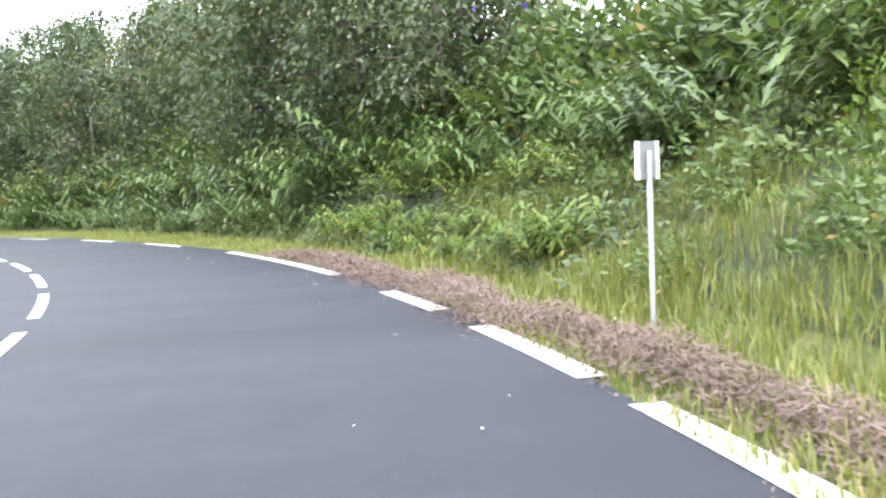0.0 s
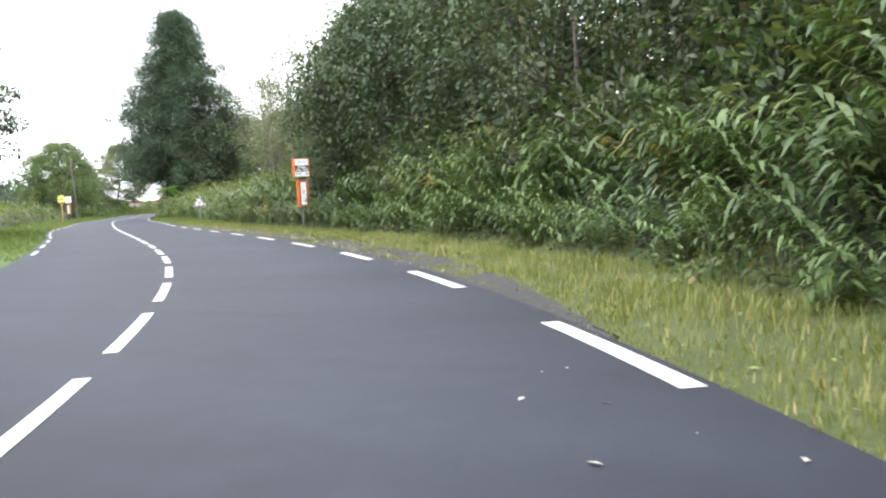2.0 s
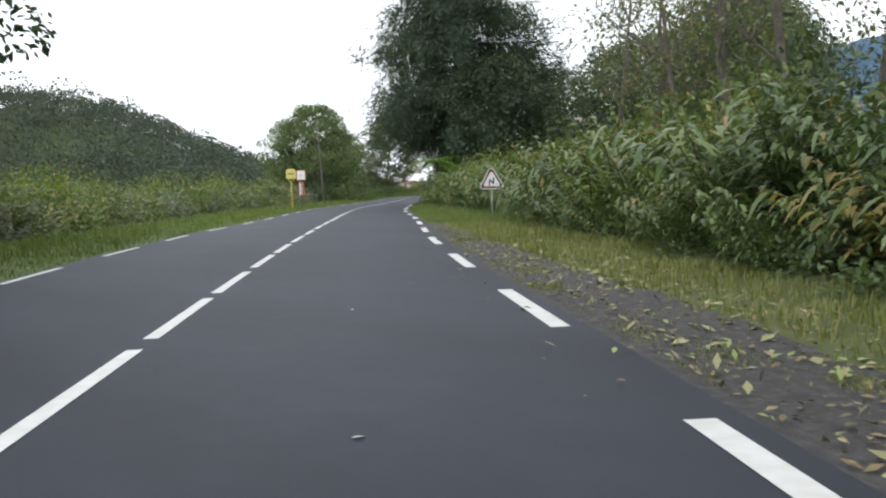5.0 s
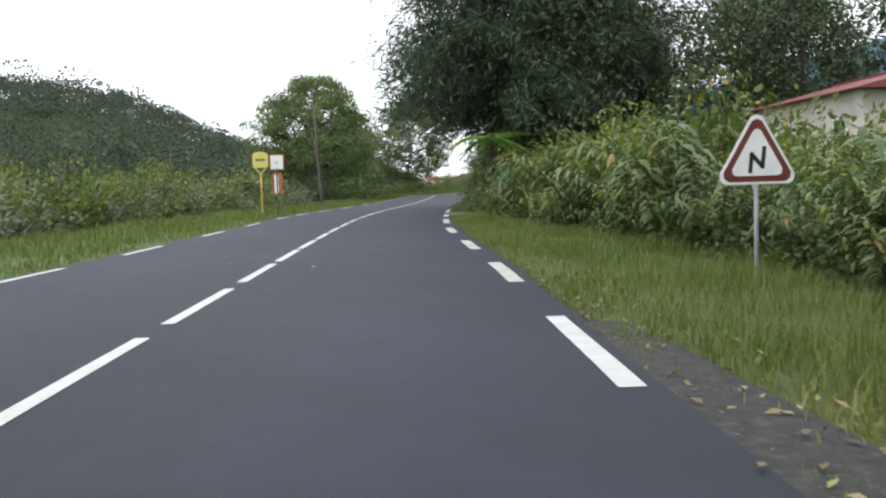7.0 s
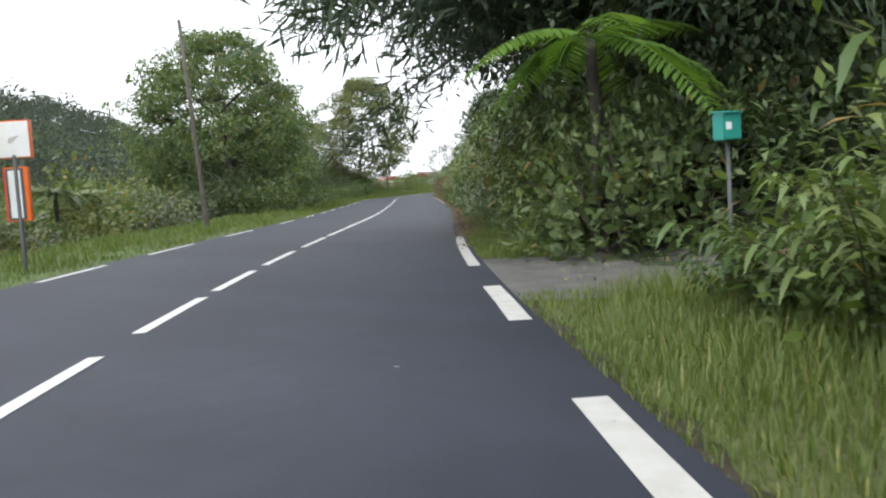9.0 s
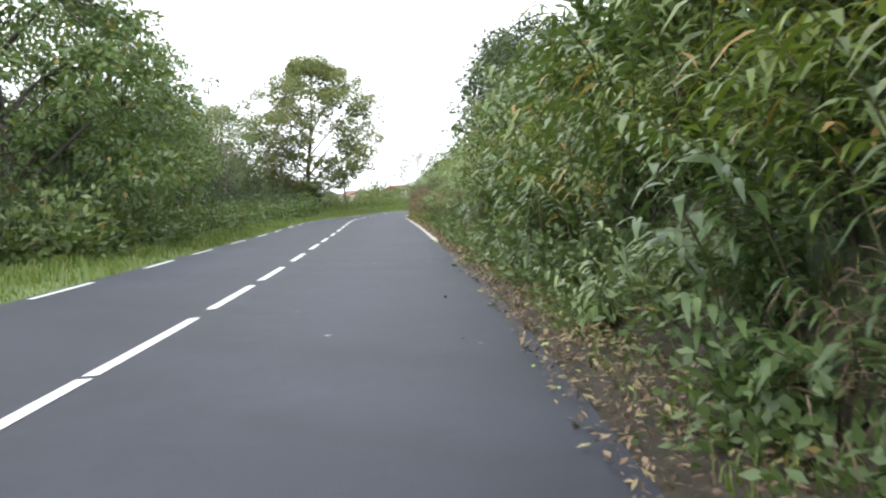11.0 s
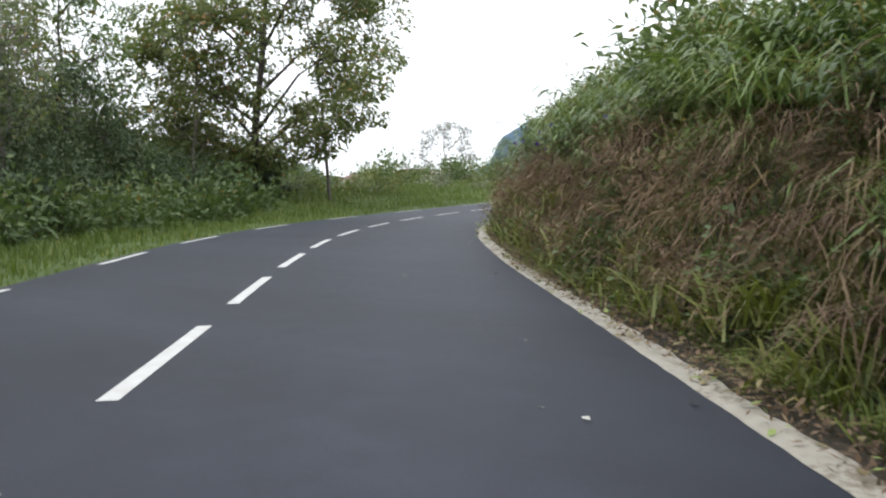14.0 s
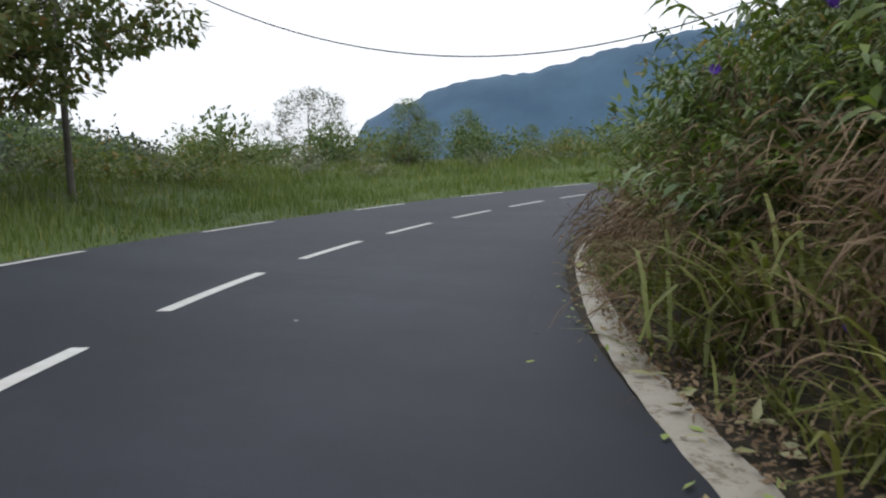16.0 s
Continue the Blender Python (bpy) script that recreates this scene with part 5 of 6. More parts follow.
belt(shrubs_mid, 28, 54, 1.7, (2.8, 6.0), (0.8, 1.3))
belt(shrubs_olive, 30, 48, 2.2, (3.5, 7.0), (0.8, 1.3))
belt(dark_trees, 70, 103, 4.2, (4.5, 7.0), (0.8, 1.15))
belt(mid_trees, 53, 82, 4.4, (3.2, 5.5), (0.7, 1.05))
belt(dark_trees, 73, 101, 4.4, (2.8, 4.6), (0.85, 1.1))
belt(shrubs_dark, 62, 112, 3.2, (2.2, 3.6), (0.8, 1.2))
for k, (s, d, sc) in enumerate(((53.5, 8.4, 0.9), (56.5, 8.8, 1.0), (60, 9.0, 1.0), (50.5, 9.6, 0.9))):
    dark_trees.put(s, d, 60 * k, sc)
for k, (s, d, sc) in enumerate(((86, 11.2, 1.0), (90, 10.8, 1.0), (94, 11.0, 1.05), (97, 11.0, 1.05), (99, 10.2, 0.95), (101.2, 10.9, 1.0), (103, 11.8, 1.0), (98.5, 13.0, 1.2), (102, 13.5, 1.2))):
    dark_trees.put(s, d, 75 * k, sc)
# hedge by the house
belt(herbs, 112, 160, 1.8, (-0.2, 0.4), (0.7, 1.2))
belt(gingers, 112, 160, 2.2, (0.2, 0.7), (0.7, 1.05), face=60)
belt(bank_lilies, 112, 160, 2.6, (0.2, 0.8), (0.7, 1.1), face=70)
belt(shrubs_mid, 113, 159, 3.0, (0.5, 1.0), (0.45, 0.75))
belt(hedge_kind, 112, 161, 1.5, (0.3, 1.0), (0.6, 0.95))
for s0, s1, k in ((112, 131, 1.0), (131, 142.5, 0.68), (142.5, 152, 1.05), (152, 159.6, 1.0)):
    belt(gingers, s0, s1, 2.6, (0.9, 1.7), (1.2 * k, 1.65 * k), face=60)
    belt(bank_lilies, s0, s1, 3.0, (0.9, 1.7), (1.3 * k, 1.8 * k), face=70)
    belt(hedge_kind, s0, s1, 1.6, (1.1, 2.2), (1.0 * k, 1.4 * k))
    belt(shrubs_light, s0, s1, 2.2, (1.0, 2.2), (1.2 * k, 1.7 * k))
    belt(shrubs_olive, s0, s1, 2.6, (2.2, 3.8), (1.4 * k, 2.0 * k))
belt(bare_trees, 104, 134, 2.0, (3.6, 9.0), (0.9, 1.4))
belt(mid_trees, 114, 132, 6.5, (5.0, 9.0), (0.7, 0.95))
belt(dark_trees, 118, 134, 6.0, (11.0, 16.0), (0.6, 0.8))
belt(dark_trees, 169, 202, 4.2, (6.0, 14.0), (1.0, 1.35))
belt(dark_trees, 146, 172, 4.2, (23.0, 31.0), (1.3, 1.7), zero)
belt(dark_trees, 171, 206, 6.0, (12.0, 22.0), (1.2, 1.6), zero)
belt(limes, 116, 160, 6.0, (0.6, 1.6), (0.9, 1.4), face=60)
belt(dry_kind, 114, 160, 4.0, (0.3, 1.4), (0.5, 0.9))
belt(limes, 171, 198, 4.0, (0.5, 1.6), (0.8, 1.2), face=60)
belt(dry_kind, 172, 240, 3.0, (0.2, 1.2), (0.4, 0.8))
# bank on the right, last stretch
belt(herbs, 169.5, 250, 1.5, (-0.1, 0.35), (0.5, 1.0))
belt(gingers, 169.6, 201, 1.3, (0.0, 0.35), (0.35, 0.6), face=60)
belt(gingers, 169.6, 199, 1.5, (0.3, 0.8), (0.65, 0.95), face=60)
belt(bank_lilies, 169.6, 203, 1.3, (0.3, 1.1), (0.6, 0.95), face=70)
belt(bank_lilies, 170, 203, 1.4, (1.0, 1.9), (0.9, 1.25), face=70)
belt(herbs, 169.5, 204, 0.8, (-0.2, 0.4), (0.7, 1.2))
belt(gingers, 74, 84, 1.0, (0.4, 1.5), (0.7, 1.0), face=60)
belt(golden, 173, 200, 7.0, (0.3, 1.0), (0.5, 0.8), face=60)
belt(hedge_kind, 170, 202, 1.3, (0.3, 1.4), (0.6, 0.95))
belt(shrubs_light, 172, 204, 3.2, (0.8, 2.2), (0.7, 1.0))
belt(gingers, 170, 200, 1.5, (1.4, 2.4), (1.1, 1.5), face=60)
belt(shrubs_mid, 170, 212, 2.0, (2.0, 3.6), (1.1, 1.6))
belt(shrubs_dark, 171, 186, 2.6, (2.5, 4.5), (1.0, 1.5))
belt(reed_kind, 197, 242, 1.0, (0.5, 1.0), (0.55, 0.85))
belt(reed_kind, 197, 244, 0.75, (1.0, 1.9), (0.8, 1.15))
belt(reed_kind, 198, 244, 0.9, (1.9, 3.3), (1.0, 1.4))
belt(herbs, 199, 240, 0.85, (0.15, 0.9), (0.5, 0.9))
belt(hedge_kind, 200, 240, 1.6, (0.4, 1.3), (0.3, 0.5))
belt(withered, 200, 226, 2.2, (0.1, 0.7), (0.4, 0.7), face=60)
belt(shrubs_olive, 204, 245, 2.6, (1.6, 3.2), (0.6, 1.0))
belt(withered, 227.5, 251, 2.0, (0.15, 0.5), (0.5, 0.8), face=60)
belt(withered, 232, 251, 2.6, (0.45, 0.85), (0.5, 0.8), face=60)
belt(dead_cane, 227, 251, 0.5, (0.15, 0.6), (0.55, 0.9))
belt(dead_cane, 228, 250, 0.65, (0.6, 1.0), (0.7, 1.0))
belt(broad_cane, 223, 264, 1.1, (0.3, 1.1), (0.5, 1.0))
belt(dry_kind, 228, 263, 0.45, (0.1, 0.7), (0.5, 0.9))
belt(gingers, 228, 263, 0.9, (0.75, 1.3), (0.45, 0.75), face=60)
belt(shrubs_olive, 228, 266, 1.2, (0.6, 1.6), (0.35, 0.65))
belt(limes, 249, 264, 1.0, (0.5, 1.0), (0.4, 0.6), face=60)
belt(reed_kind, 215, 227, 0.6, (0.35, 0.9), (0.6, 0.9))
belt(reed_kind, 226, 248, 0.6, (0.9, 1.7), (0.8, 1.2))
belt(withered, 249, 264, 2.6, (0.8, 1.6), (0.5, 0.8), face=60)
belt(withered, 250, 264, 1.6, (0.15, 0.5), (0.5, 0.7), face=60)
belt(shrubs_light, 255, 264, 0.9, (0.4, 1.0), (0.4, 0.65))
belt(dead_cane, 242, 266, 0.9, (1.3, 2.6), (0.6, 1.0))
belt(tall_grass, 222, 250, 0.4, (-0.12, 0.25), (0.9, 1.4))
belt(tall_grass, 250, 263, 1.3, (-0.15, 0.15), (0.6, 1.0))
belt(hedge_kind, 249, 265, 1.0, (0.5, 1.1), (0.3, 0.45))
belt(shrubs_olive, 250, 266, 1.2, (1.6, 3.0), (0.7, 1.1))
belt(dead_cane, 250, 264, 0.6, (0.95, 1.5), (0.6, 0.9))
belt(dry_kind, 250, 264, 0.7, (0.1, 0.5), (0.4, 0.6))
belt(shrubs_mid, 226, 238, 2.0, (1.8, 4.5), (0.9, 1.4))
belt(shrubs_mid, 261, 268, 2.0, (1.0, 3.5), (0.8, 1.2))
belt(dead_cane, 238, 264, 0.55, (1.6, 3.0), (0.9, 1.3))
belt(withered, 238, 258, 2.4, (1.4, 2.8), (0.6, 0.9), face=80)
belt(bank_lilies, 238, 262, 0.6, (0.75, 1.5), (0.35, 0.6))
belt(bank_lilies, 238, 262, 0.8, (1.3, 2.6), (0.5, 0.85))
belt(dead_cane, 240, 264, 0.5, (0.4, 1.4), (0.6, 0.95))
belt(limes, 251, 265, 0.9, (0.3, 1.1), (0.5, 0.75), face=60)
belt(hedge_kind, 252, 264, 1.2, (0.4, 1.2), (0.5, 0.7))
belt(gingers, 236, 262, 1.6, (0.3, 0.9), (0.4, 0.65), face=60)
belt(dark_trees, 206, 240, 5.0, (4.5, 7.5), (0.5, 0.75))
belt(dark_trees, 207, 220, 4.0, (2.4, 3.6), (0.5, 0.65))
belt(mid_trees, 228, 264, 6.0, (5.5, 8.0), (0.5, 0.7))
belt(shrubs_mid, 268, 300, 2.2, (0.5, 5.0), (0.9, 1.5))
belt(dark_trees, 272, 300, 5.0, (5.0, 11.0), (0.45, 0.7))

# left side
belt(shrubs_grey, 108, 205, 2.2, (-12.5, -10.0), (0.9, 1.8), zero)
belt(shrubs_grey, 118, 205, 2.6, (-16.0, -12.0), (1.5, 2.3), zero)
belt(shrubs_olive, 102, 205, 2.6, (-14.0, -10.2), (0.9, 1.7), zero)
belt(shrubs_olive, 124, 205, 3.2, (-18.0, -13.0), (1.6, 2.4), zero)
belt(shrubs_light, 126, 205, 5.0, (-16.5, -11.5), (1.4, 2.1), zero)
belt(limes, 114, 200, 5.0, (-14.0, -10.0), (1.0, 1.5), zero)
belt(shrubs_mid, 118, 205, 4.6, (-17.0, -11.0), (1.0, 1.5), zero)
belt(shrubs_dark, 100, 120, 2.2, (-15.0, -9.6), (0.7, 1.2), zero)
belt(shrubs_dark, 120, 205, 6.0, (-20.0, -13.0), (1.1, 1.5), zero)
belt(bare_trees, 240, 262, 3.0, (-16.0, -11.5), (1.0, 1.25), zero)
belt(shrubs_olive, 130, 200, 2.2, (-24.0, -13.0), (0.9, 1.5), zero)
belt(shrubs_mid, 110, 205, 3.6, (-32.0, -13.0), (0.9, 1.5), zero)
belt(shrubs_dark, 94, 118, 1.6, (-14.0, -8.6), (0.7, 1.3), zero)
belt(shrubs_mid, 122, 205, 3.4, (-15.0, -10.5), (1.0, 1.4), zero)
belt(dark_trees, 213, 245, 5.0, (-16.0, -11.0), (0.7, 0.95), zero)
belt(mid_trees, 240, 270, 5.0, (-19.0, -13.0), (0.6, 0.85), zero)
belt(tall_scrub, 240, 268, 3.6, (-15.0, -10.5), (0.75, 1.05), zero)
belt(mid_trees, 288, 330, 3.5, (-30.0, -13.0), (0.3, 0.55), zero)
belt(shrubs_mid, 285, 332, 2.6, (-30.0, -12.0), (0.8, 1.4), zero)
belt(shrubs_mid, 203, 262, 1.5, (-9.3, -7.2), (0.9, 1.4), zero)
belt(tall_scrub, 203, 262, 2.6, (-12.5, -9.3), (0.65, 0.95), zero)
belt(tall_scrub, 222, 262, 4.0, (-16.0, -12.0), (0.95, 1.25), zero)
belt(gingers, 206, 255, 2.6, (-8.2, -7.2), (0.6, 0.9), zero)
belt(shrubs_olive, 262, 322, 1.8, (-19.0, -11.0), (0.8, 1.4), zero)
belt(shrubs_grey, 262, 322, 2.2, (-17.0, -10.5), (0.8, 1.2), zero)
belt(shrubs_mid, 270, 322, 2.0, (-32.0, -15.0), (1.0, 1.7), zero)
belt(tall_grass, 205, 300, 2.6, (-8.5, -4.9), (0.6, 1.0), zero)

# single trees
big = conifer("conifer", 201, 25.2, 8.2, M_BARK)
put(tagged(big, "very tall dark conifer with drooping sprays", "conifer"), 174.3, 8.0, 40, 1.0, 0.2)
left_tree = tree("roadside_tree", 202, 19.0, 8.2, M_TREE, M_BARK, 0.04, 230, 230, 0.3, 0.3, 0.55, 1.45, 6)
put(tagged(left_tree, "large dark broad-leaved tree over the verge", "tree"), 115.5, -12.7, 10, 1.0, 0.2)
left_tree2 = tree("roadside_tree", 203, 16.0, 6.4, M_TREE, M_BARK, 0.04, 140, 230, 0.3, 0.26, 0.55, 1.4, 6)
put(tagged(left_tree2, "dark broad-leaved tree with a full crown", "tree"), 106.0, -13.5, 80, 1.0, 0.2)
round_tree = tree("round_tree", 204, 13.6, 7.9, M_BROAD, M_BARK, 0.05, 230, 150, 0.27, 0.27, 0.55, 1.1, 0)
put(tagged(round_tree, "full round-crowned green tree by the road", "tree"), 211.8, -11.6, 0, 1.0, 0.3)
tree2 = tree("spreading_tree", 205, 16.2, 7.4, M_SPREAD, M_BARK, 0.1, 210, 230, 0.26, 0.26, 0.55, 1.15, 2)
put(tagged(tree2, "tall spreading tree with yellowish open foliage", "tree"), 265.9, -12.3, 0, 1.0, 0.2)
for k, (s, d, sc) in enumerate(((176, 20, 1.4), (178.5, 24, 1.5), (183, 27, 1.6), (187, 29, 1.6), (181, 22, 1.4), (170.8, 8.8, 1.15), (172.6, 7.4, 1.0), (175.5, 8.2, 1.2), (171.5, 11.5, 1.3), (179, 7.6, 1.1))):
    dark_trees.put(s, d, 80 * k, sc)
for k, (s, d, sc) in enumerate(((221, -10.6, 1.05), (229, -10.9, 1.0), (235.5, -11.6, 0.8), (215, -15.0, 1.0))):
    verge_trees.put(s, d, 100 * k, sc)
for k, (s, d, sc) in enumerate(((236, -14, 0.9), (246, -15.5, 1.0), (256, -13.5, 0.85), (228, -16, 0.85))):
    mid_trees.put(s, d, 50 * k, sc)
for k, (s, d, sc) in enumerate(((220, -11.5, 0.9), (226, -12, 0.9), (232, -11.5, 0.85), (238, -11, 0.8), (244, -12, 0.85), (250, -12.5, 0.8), (256, -13, 0.75))):
    dark_trees.put(s, d, 50 * k, sc)
for k, (s, d, sc) in enumerate(((258, -18, 1.1), (250, -16, 1.2), (246, -14, 1.15), (241, -14.5, 1.2), (236, -14.5, 1.2), (252, -13, 1.15), (247, -10.5, 1.05), (250, -11.5, 1.15))):
    bare_trees.put(s, d, 70 * k, sc)
far_pair = tree("open_tree", 206, 10.8, 6.0, M_GREYLEAF, M_BARK_PALE, 0.2, 80, 60, 0.26, 0.18, 0.5, 1.0, 0, 4)
put(tagged(far_pair, "open twiggy tree in far scrub", "tree"), 0, 0, 0, 1.0)
far_pair.matrix_basis = Matrix.Translation((-220, 237, -0.5))

ferns = [tree_fern("tree_fern", 300, 3.5, 10, 2.6, 0.65), tree_fern("tree_fern", 301, 2.3, 15, 1.7, 0.8, M_MID)]
put(tagged(ferns[0], "tree fern with wide bright green fronds over the hedge", "tree fern", "tree ferns"), 168.1, 5.9, 35, 1.0, 0.1)
put(tagged(ferns[1], "small tree fern with a dark trunk in the meadow", "tree fern", "tree ferns"), 184.0, -11.8, 0, 1.0, 0.1)
for s, d in ((170, -13.4), (186.5, -12.4), (196, -14.0)):
    put(copy_thing(ferns[1], Matrix.Identity(4)), s, d, s * 7, 0.95, 0.1)

# ---------------------------------------------------------------- grass, litter, flowers
def turf(name, label, spans, per_m2, height, width, mat, seed, mossy=False):
    """Single bent blades over strips given as station from, to and offset functions."""
    rng = np.random.default_rng(seed)
    ss, ds = [], []
    for s0, s1, a, b in spans:
        n = int((s1 - s0) * per_m2 * float(np.mean(np.abs(b(np.linspace(s0, s1, 20)) - a(np.linspace(s0, s1, 20))))))
        s = rng.uniform(s0, s1, n)
        ss.append(s)
        ds.append(a(s) + (b(s) - a(s)) * rng.uniform(0, 1, n))
    s, d = np.concatenate(ss), np.concatenate(ds)
    patch = 0.5 + 0.5 * np.sin(s * 0.9 + 2 * np.sin(d * 1.1)) * np.sin(s * 0.37 - d * 1.7)
    keep = ~((s > 162.4) & (s < 167.6) & (d > 0)) & (rng.uniform(0, 1, len(s)) < 0.45 + 0.55 * patch)
    if mossy:
        keep = np.sin(s * 1.3 + 2.2 * np.sin(d * 3.1 + s * 0.4)) + 0.7 * np.sin(s * 3.7 - d * 5) + rng.normal(size=len(s)) * 0.3 > 0.35 + 0.5 * np.abs(d - edge_right(s) - 0.5)
    else:
        keep &= ~((s > 64) & (s < 130) & (d > 0) & (d < edge_right(s) + lerp(s, (63, 0.0), (71, 0.95), (80, 1.25), (105, 1.5), (116, 1.2), (131, 0.4))) & (rng.uniform(0, 1, len(s)) < 0.93))
    s, d, patch = s[keep], d[keep], patch[keep]
    n = len(s)
    root = place(s, d)
    a = rng.uniform(0, 2 * np.pi, n)
    out = np.c_[np.cos(a), np.sin(a), np.zeros(n)]
    side = np.c_[-np.sin(a), np.cos(a), np.zeros(n)] * width / 2 * rng.uniform(0.6, 1.4, n)[:, None]
    ht = (height(s, d) * (0.6 + 0.6 * patch) * rng.uniform(0.5, 1.2, n))[:, None]
    lean = rng.uniform(0.1, 0.6, n)[:, None]
    mid = root + out * ht * lean * 0.4 + [0, 0, 0.6] * ht
    tip = root + out * ht * lean * 1.25 + [0, 0, 0.95] * ht
    v = np.stack([root - side, root + side, mid + side * 0.8, mid - side * 0.8, tip], 1).reshape(-1, 3)
    b = (np.arange(n) * 5)[:, None, None]
    f = (b + np.array([[0, 1, 2], [0, 2, 3], [3, 2, 4]])[None]).reshape(-1, 3)
    return tagged(part(name, mesh(name, v, f, mat)), label, "grass", kind="stuff")


def tall_right(s, d):
    return lerp(s, (30, 0.3), (50, 0.16), (100, 0.12), (125, 0.18), (140, 0.22), (170, 0.26), (185, 0.16), (240, 0.2), (300, 0.3)) * np.clip(0.35 + (d - edge_right(s)) * 0.8, 0.35, 1.3)


def tall_left(s, d):
    return lerp(s, (80, 0.22), (200, 0.28), (255, 0.3), (320, 0.36)) * np.clip(0.35 + (edge_left(s) - d) * 0.5, 0.35, 1.4)


turf("verge_grass_right", "short yellow-green grass of the roadside verge", [(30, 128, lambda s: edge_right(s) - 0.02, lambda s: bank_foot(s) + 0.5)], 230, tall_right, 0.014, M_GRASS, 400)
turf("moss_patches", "patches of short moss and grass on the gravel", [(64, 131, lambda s: edge_right(s) + 0.1, lambda s: edge_right(s) + 1.5)], 900, lambda s, d: 0.05 + 0 * s, 0.012, M_GRASS, 406, True)
turf("verge_grass_hedge", "thick fresh green grass before the hedge", [(128, 176, lambda s: edge_right(s) - 0.02, lambda s: bank_foot(s) + 0.5)], 620, tall_right, 0.0095, M_GRASS_L, 404)
turf("shoulder_grass", "sparse grass on the leafy shoulder", [(176, 250, lambda s: edge_right(s) + lerp(s, (176, 0.25), (225, 0.3), (235, 0.5)), lambda s: bank_foot(s) + 0.5), (258, 266, lambda s: edge_right(s) + 0.25, lambda s: bank_foot(s) + 0.4)], 330, tall_right, 0.014, M_GRASS_L, 405)
turf("verge_grass_left", "fresh green grass of the roadside verge", [(84, 205, lambda s: edge_left(s) + 0.02, lambda s: np.full_like(s, -9.5)), (205, 312, lambda s: edge_left(s) + 0.02, lambda s: np.full_like(s, -9.8)), (250, 312, lambda s: np.full_like(s, -9.5), lambda s: np.full_like(s, -15.0))], 85, tall_left, 0.022, M_GRASS_L, 401)


turf("hillside_grass", "tall feathery yellow-green grass on the slope", [(28, 47, lambda s: bank_foot(s) - 0.3, lambda s: bank_foot(s) + 4.2)], 480, lambda s, d: 0.16 + 0.3 * (0.5 + 0.5 * np.sin(s * 2.3 + 3 * np.sin(d * 1.9))) + 0 * s, 0.009, M_GRASS, 402)
turf("bank_grass", "short green grass and fern on the steep bank", [(196, 246, lambda s: bank_foot(s) + 0.0, lambda s: bank_foot(s) + 1.4)], 850, lambda s, d: 0.3 + 0 * s, 0.015, M_GRASS, 403)


def litter(name, label, spans, size, mat, seed, rise=0.02, lay=0.35):
    """Fallen leaves and bits lying on the ground; spans hold station from, to, offsets, count."""
    rng = np.random.default_rng(seed)
    vs = []
    for s0, s1, a, b, n in spans:
        s, d = rng.uniform(s0, s1, n), rng.uniform(a, b, n)
        root = place(s, d, 0.03 + rng.uniform(0, rise, n))
        out = balls(rng, n) * [1, 1, lay]
        side = np.cross(out, [0, 0, 1.0] + balls(rng, n) * 0.3)
        ls = size * rng.uniform(0.4, 1.4, n)
        vs.append(leaflets(root, out, side, ls, ls * rng.uniform(0.25, 0.6, n)))
    v, f = joined(vs)
    return tagged(part(name, mesh(name, v, f, mat)), label, "leaf litter", kind="stuff")


litter("leaf_litter", "fallen pale and brown leaves on the shoulder", [(72, 98, 4.0, 6.6, 700), (98, 116, 4.0, 6.3, 1300), (116, 135, 3.9, 5.0, 500), (40, 75, 4.1, 6.2, 350), (170, 203, 3.5, 4.7, 2200), (203, 265, 3.6, 4.5, 2200), (100, 125, 3.2, 4.2, 60), (186, 262, 3.0, 3.7, 50), (162.2, 168, 4.5, 10, 500), (74, 118, 4.1, 6.4, 1500)], 0.085, M_LITTER, 410, 0.03)
def heaps(name, label, spots, mat, seed):
    """Low mounds of thin dry stalks: station, offset, length, width, height and number."""
    rng = np.random.default_rng(seed)
    vs = []
    for s0, d0, ln, wd, ht, n in spots:
        u, w = rng.normal(size=n) * 0.42, rng.normal(size=n) * 0.42
        top = np.exp(-1.6 * (u * u + w * w))
        root = place(s0 + u * ln, d0 + w * wd, 0.02 + ht * top * rng.uniform(0.25, 1.0, n))
        out = balls(rng, n) * [1, 1, 0.5]
        ls = rng.uniform(0.05, 0.14, n)
        vs.append(leaflets(root, out, np.cross(out, [0, 0, 1.0] + balls(rng, n) * 0.6), ls, 0.009))
    return tagged(part(name, mesh(name, *joined(vs), mat)), label, "leaf litter", kind="stuff")


rng_piles = np.random.default_rng(77)
litter("dry_bits", "scattered dry bits of mown grass", [(28, 50, 4.05, 5.2, 1800)], 0.05, M_PINKDRY, 414, 0.05, 0.6)
mounds = []
for s0 in np.arange(27.5, 49.5, 0.8):
    line_at = float(right_line(s0))
    covers = 0.2 if (36.4 < s0 < 37.1 or 39.3 < s0 < 40.4 or 42.2 < s0 < 44.6) else 0.46
    mounds.append((s0, line_at + covers + rng_piles.uniform(0, 0.12), rng_piles.uniform(0.9, 1.5), rng_piles.uniform(0.35, 0.55), rng_piles.uniform(0.14, 0.32) * float(lerp(s0, (28, 1.2), (44, 1.0), (50, 0.5))), 1900))
heaps("dry_clippings", "pinkish dry grass clippings heaped along the road edge", mounds, M_PINKDRY, 411)
litter("pale_leaves", "large pale fallen leaves on the gravel", [(72, 100, 4.1, 6.3, 170), (98, 118, 4.1, 6.3, 330), (232, 262, 3.8, 4.4, 160)], 0.15, M_PALELEAF, 415, 0.03, 0.3)
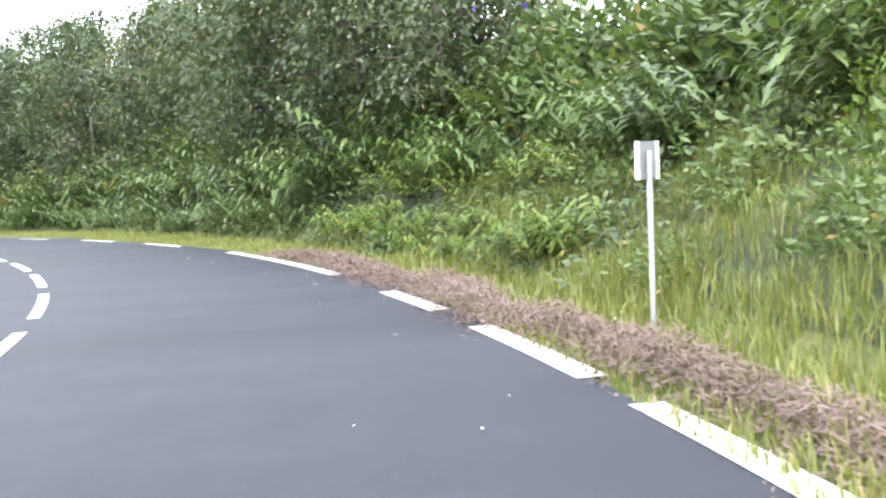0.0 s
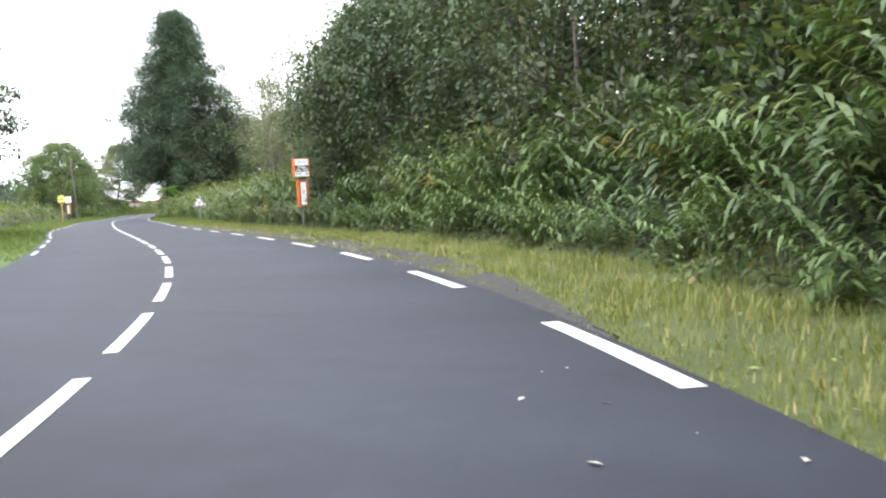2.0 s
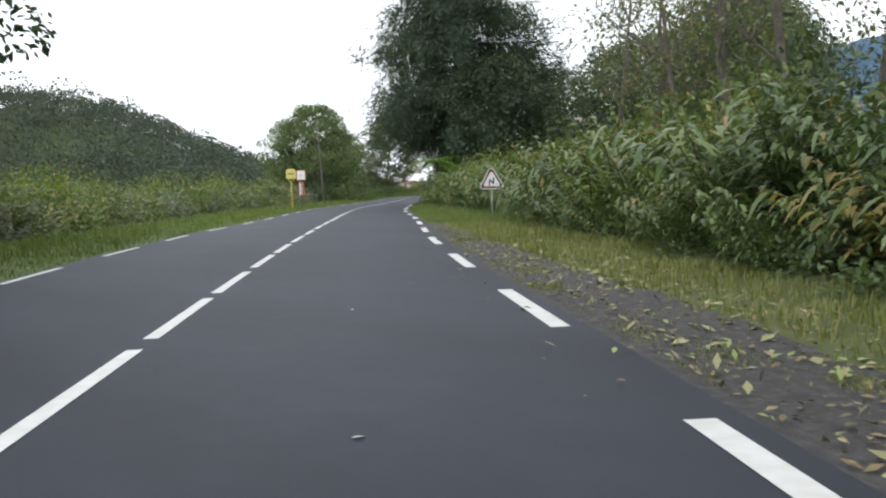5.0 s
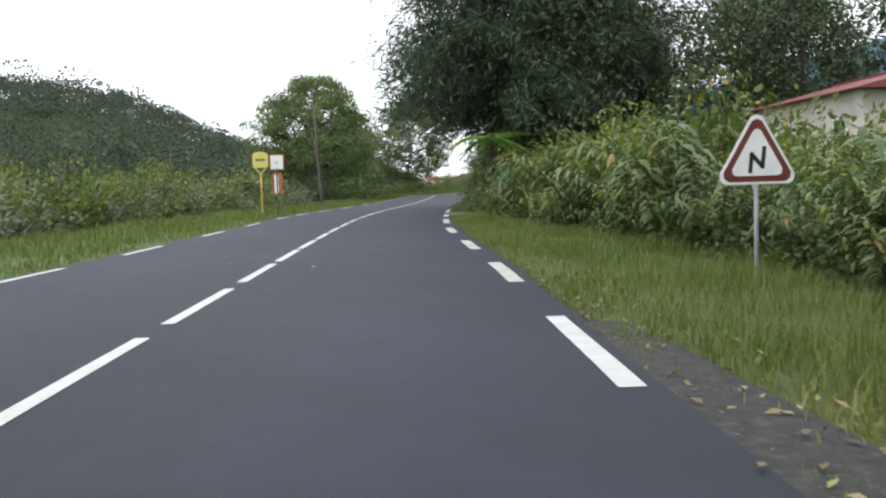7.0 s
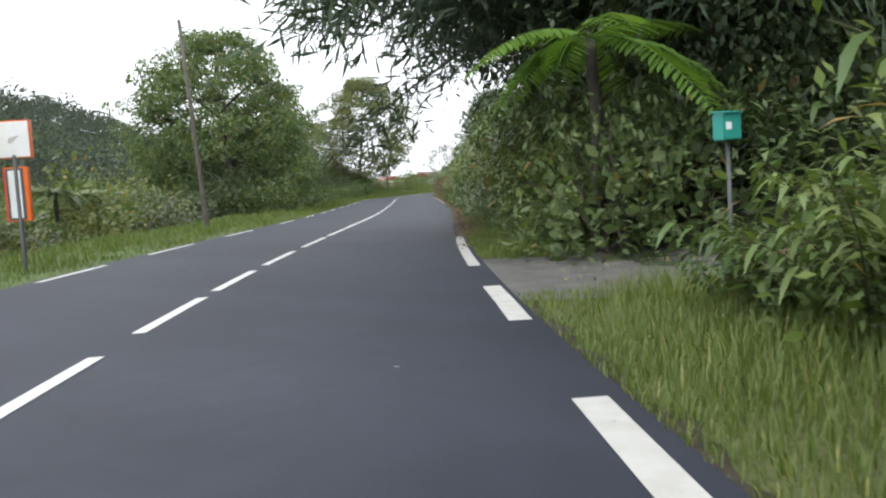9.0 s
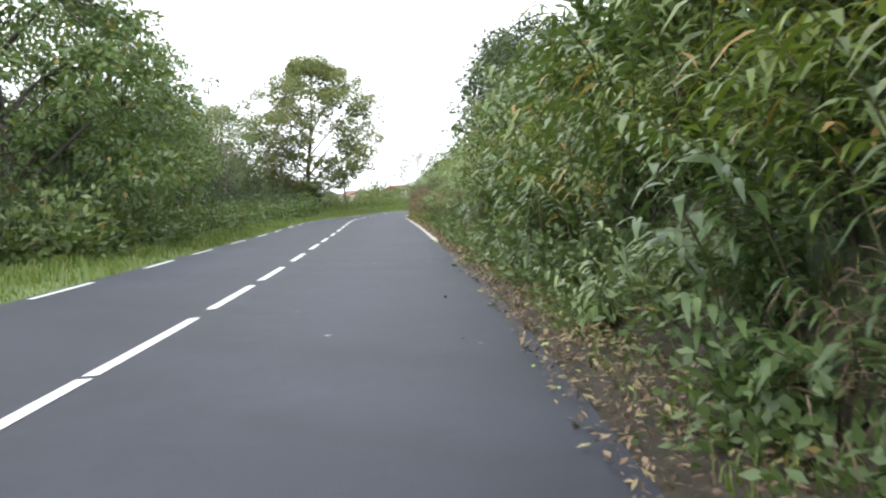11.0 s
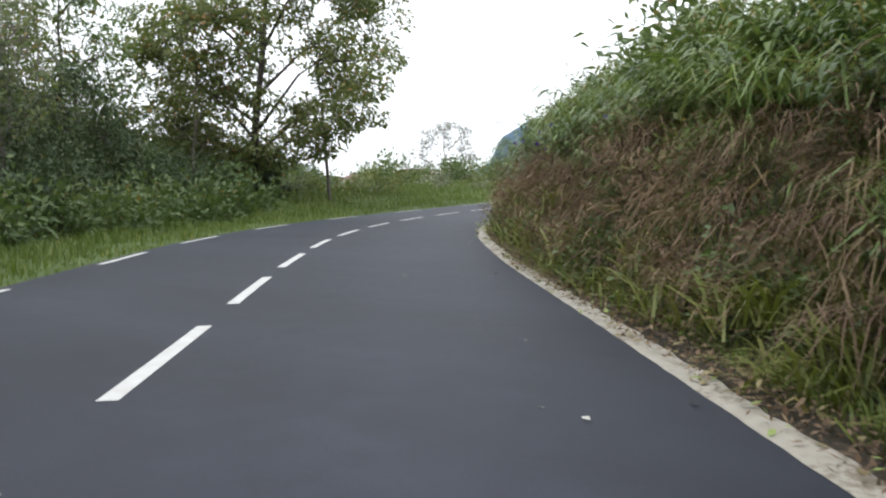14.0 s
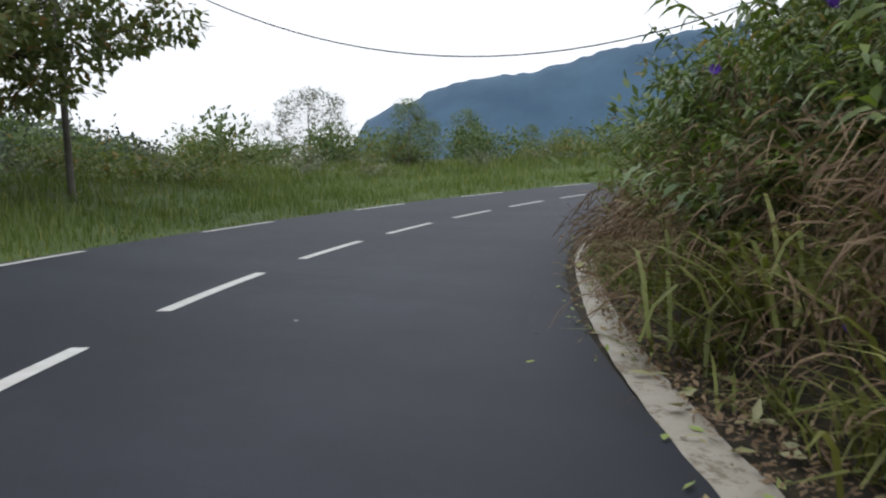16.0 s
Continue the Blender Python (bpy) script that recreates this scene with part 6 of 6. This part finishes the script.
litter("pale_scraps", "few small pale scraps on the asphalt", [(30, 62, 2.6, 4.0, 45), (186, 262, 0.8, 3.4, 22), (100, 160, -1, 3.3, 14)], 0.07, M_PALEBITS, 413, 0.004, 0.05)
litter("kerb_debris", "brown leaf debris along the kerb", [(172, 203, 3.55, 4.5, 9000), (203, 238, 3.66, 4.3, 8000), (238, 262, 3.88, 4.45, 5500)], 0.055, M_DRY, 412, 0.07, 0.5)


def undergrowth(name, label, s0, s1, reach, per_m2, length, mat, seed):
    """Single drooping leaves that cover the bank's soil from its foot up."""
    rng = np.random.default_rng(seed)
    n = int((s1 - s0) * reach * per_m2)
    s, x = rng.uniform(s0, s1, n), rng.uniform(0, 1, n)
    d = bank_foot(s) - 0.15 + reach * x
    s, d = s[~((s > 160) & (s < 168.2))], d[~((s > 160) & (s < 168.2))]
    n = len(s)
    root = place(s, d, rng.uniform(0.0, 0.25, n))
    way = balls(rng, n) * [1, 1, 0.3] + [0, 0, 0.55]
    side = np.cross(way, [0, 0, 1.0]) + balls(rng, n) * 0.3
    ls = length * rng.uniform(0.6, 1.3, n)
    return tagged(part(name, mesh(name, *blades(root, way, side, ls, ls * 0.3, rng.uniform(0.3, 0.9, n)), mat)), label, "undergrowth", kind="stuff")


undergrowth("bank_undergrowth", "low dark leafy undergrowth on the bank soil", 40, 160, 4.2, 60, 0.26, M_DARK, 420)
undergrowth("bank_undergrowth", "low green leafy undergrowth on the steep bank", 168, 250, 2.4, 70, 0.2, M_MID, 421)


def flowers(seed, spots, level=False):
    rng = np.random.default_rng(seed)
    for s, d, z in spots:
        n = 6
        a = np.arange(n) * 2 * np.pi / n
        way = np.c_[np.cos(a), np.sin(a), np.full(n, 0.5)]
        v, f = leaflets(np.zeros((n, 3)), way, np.c_[-np.sin(a), np.cos(a), np.zeros(n)], 0.055, 0.055)
        ob = tagged(part("purple_flower", mesh("purple_flower", v, f, M_FLOWER)), "violet trumpet flower in the hedge", "flower", "violet flowers")
        q = place(s, d)
        ob.matrix_basis = Matrix.Translation((q[0], q[1], z if level else q[2] + z)) @ pose(0, 0, 0, 60, 0, rng.uniform(0, 360))


flowers(5, [(57, 7.3, 3.0), (58.5, 7.6, 3.1), (46.5, 8.5, 2.8), (47.5, 8.8, 3.3), (49, 9, 3.0), (252.5, 4.55, 1.9), (253.0, 4.6, 2.2), (255, 4.6, 1.7), (252, 4.5, 0.5)])
flowers(6, [(235, 4.85, 2.15), (235.3, 4.8, 1.6), (240, 4.75, 1.9), (240.4, 4.7, 2.25), (239, 4.75, 2.3), (241, 4.75, 2.05), (246.5, 4.7, 2.3), (243, 4.75, 2.5), (243.4, 4.7, 2.2)], True)
# lush grass at the foot of the bank
belt(tall_grass, 234, 256, 0.5, (0.0, 0.45), (1.1, 1.6))
# leafy tree beside the spreading one
verge_trees.put(259.0, -15.5, 40, 0.95)
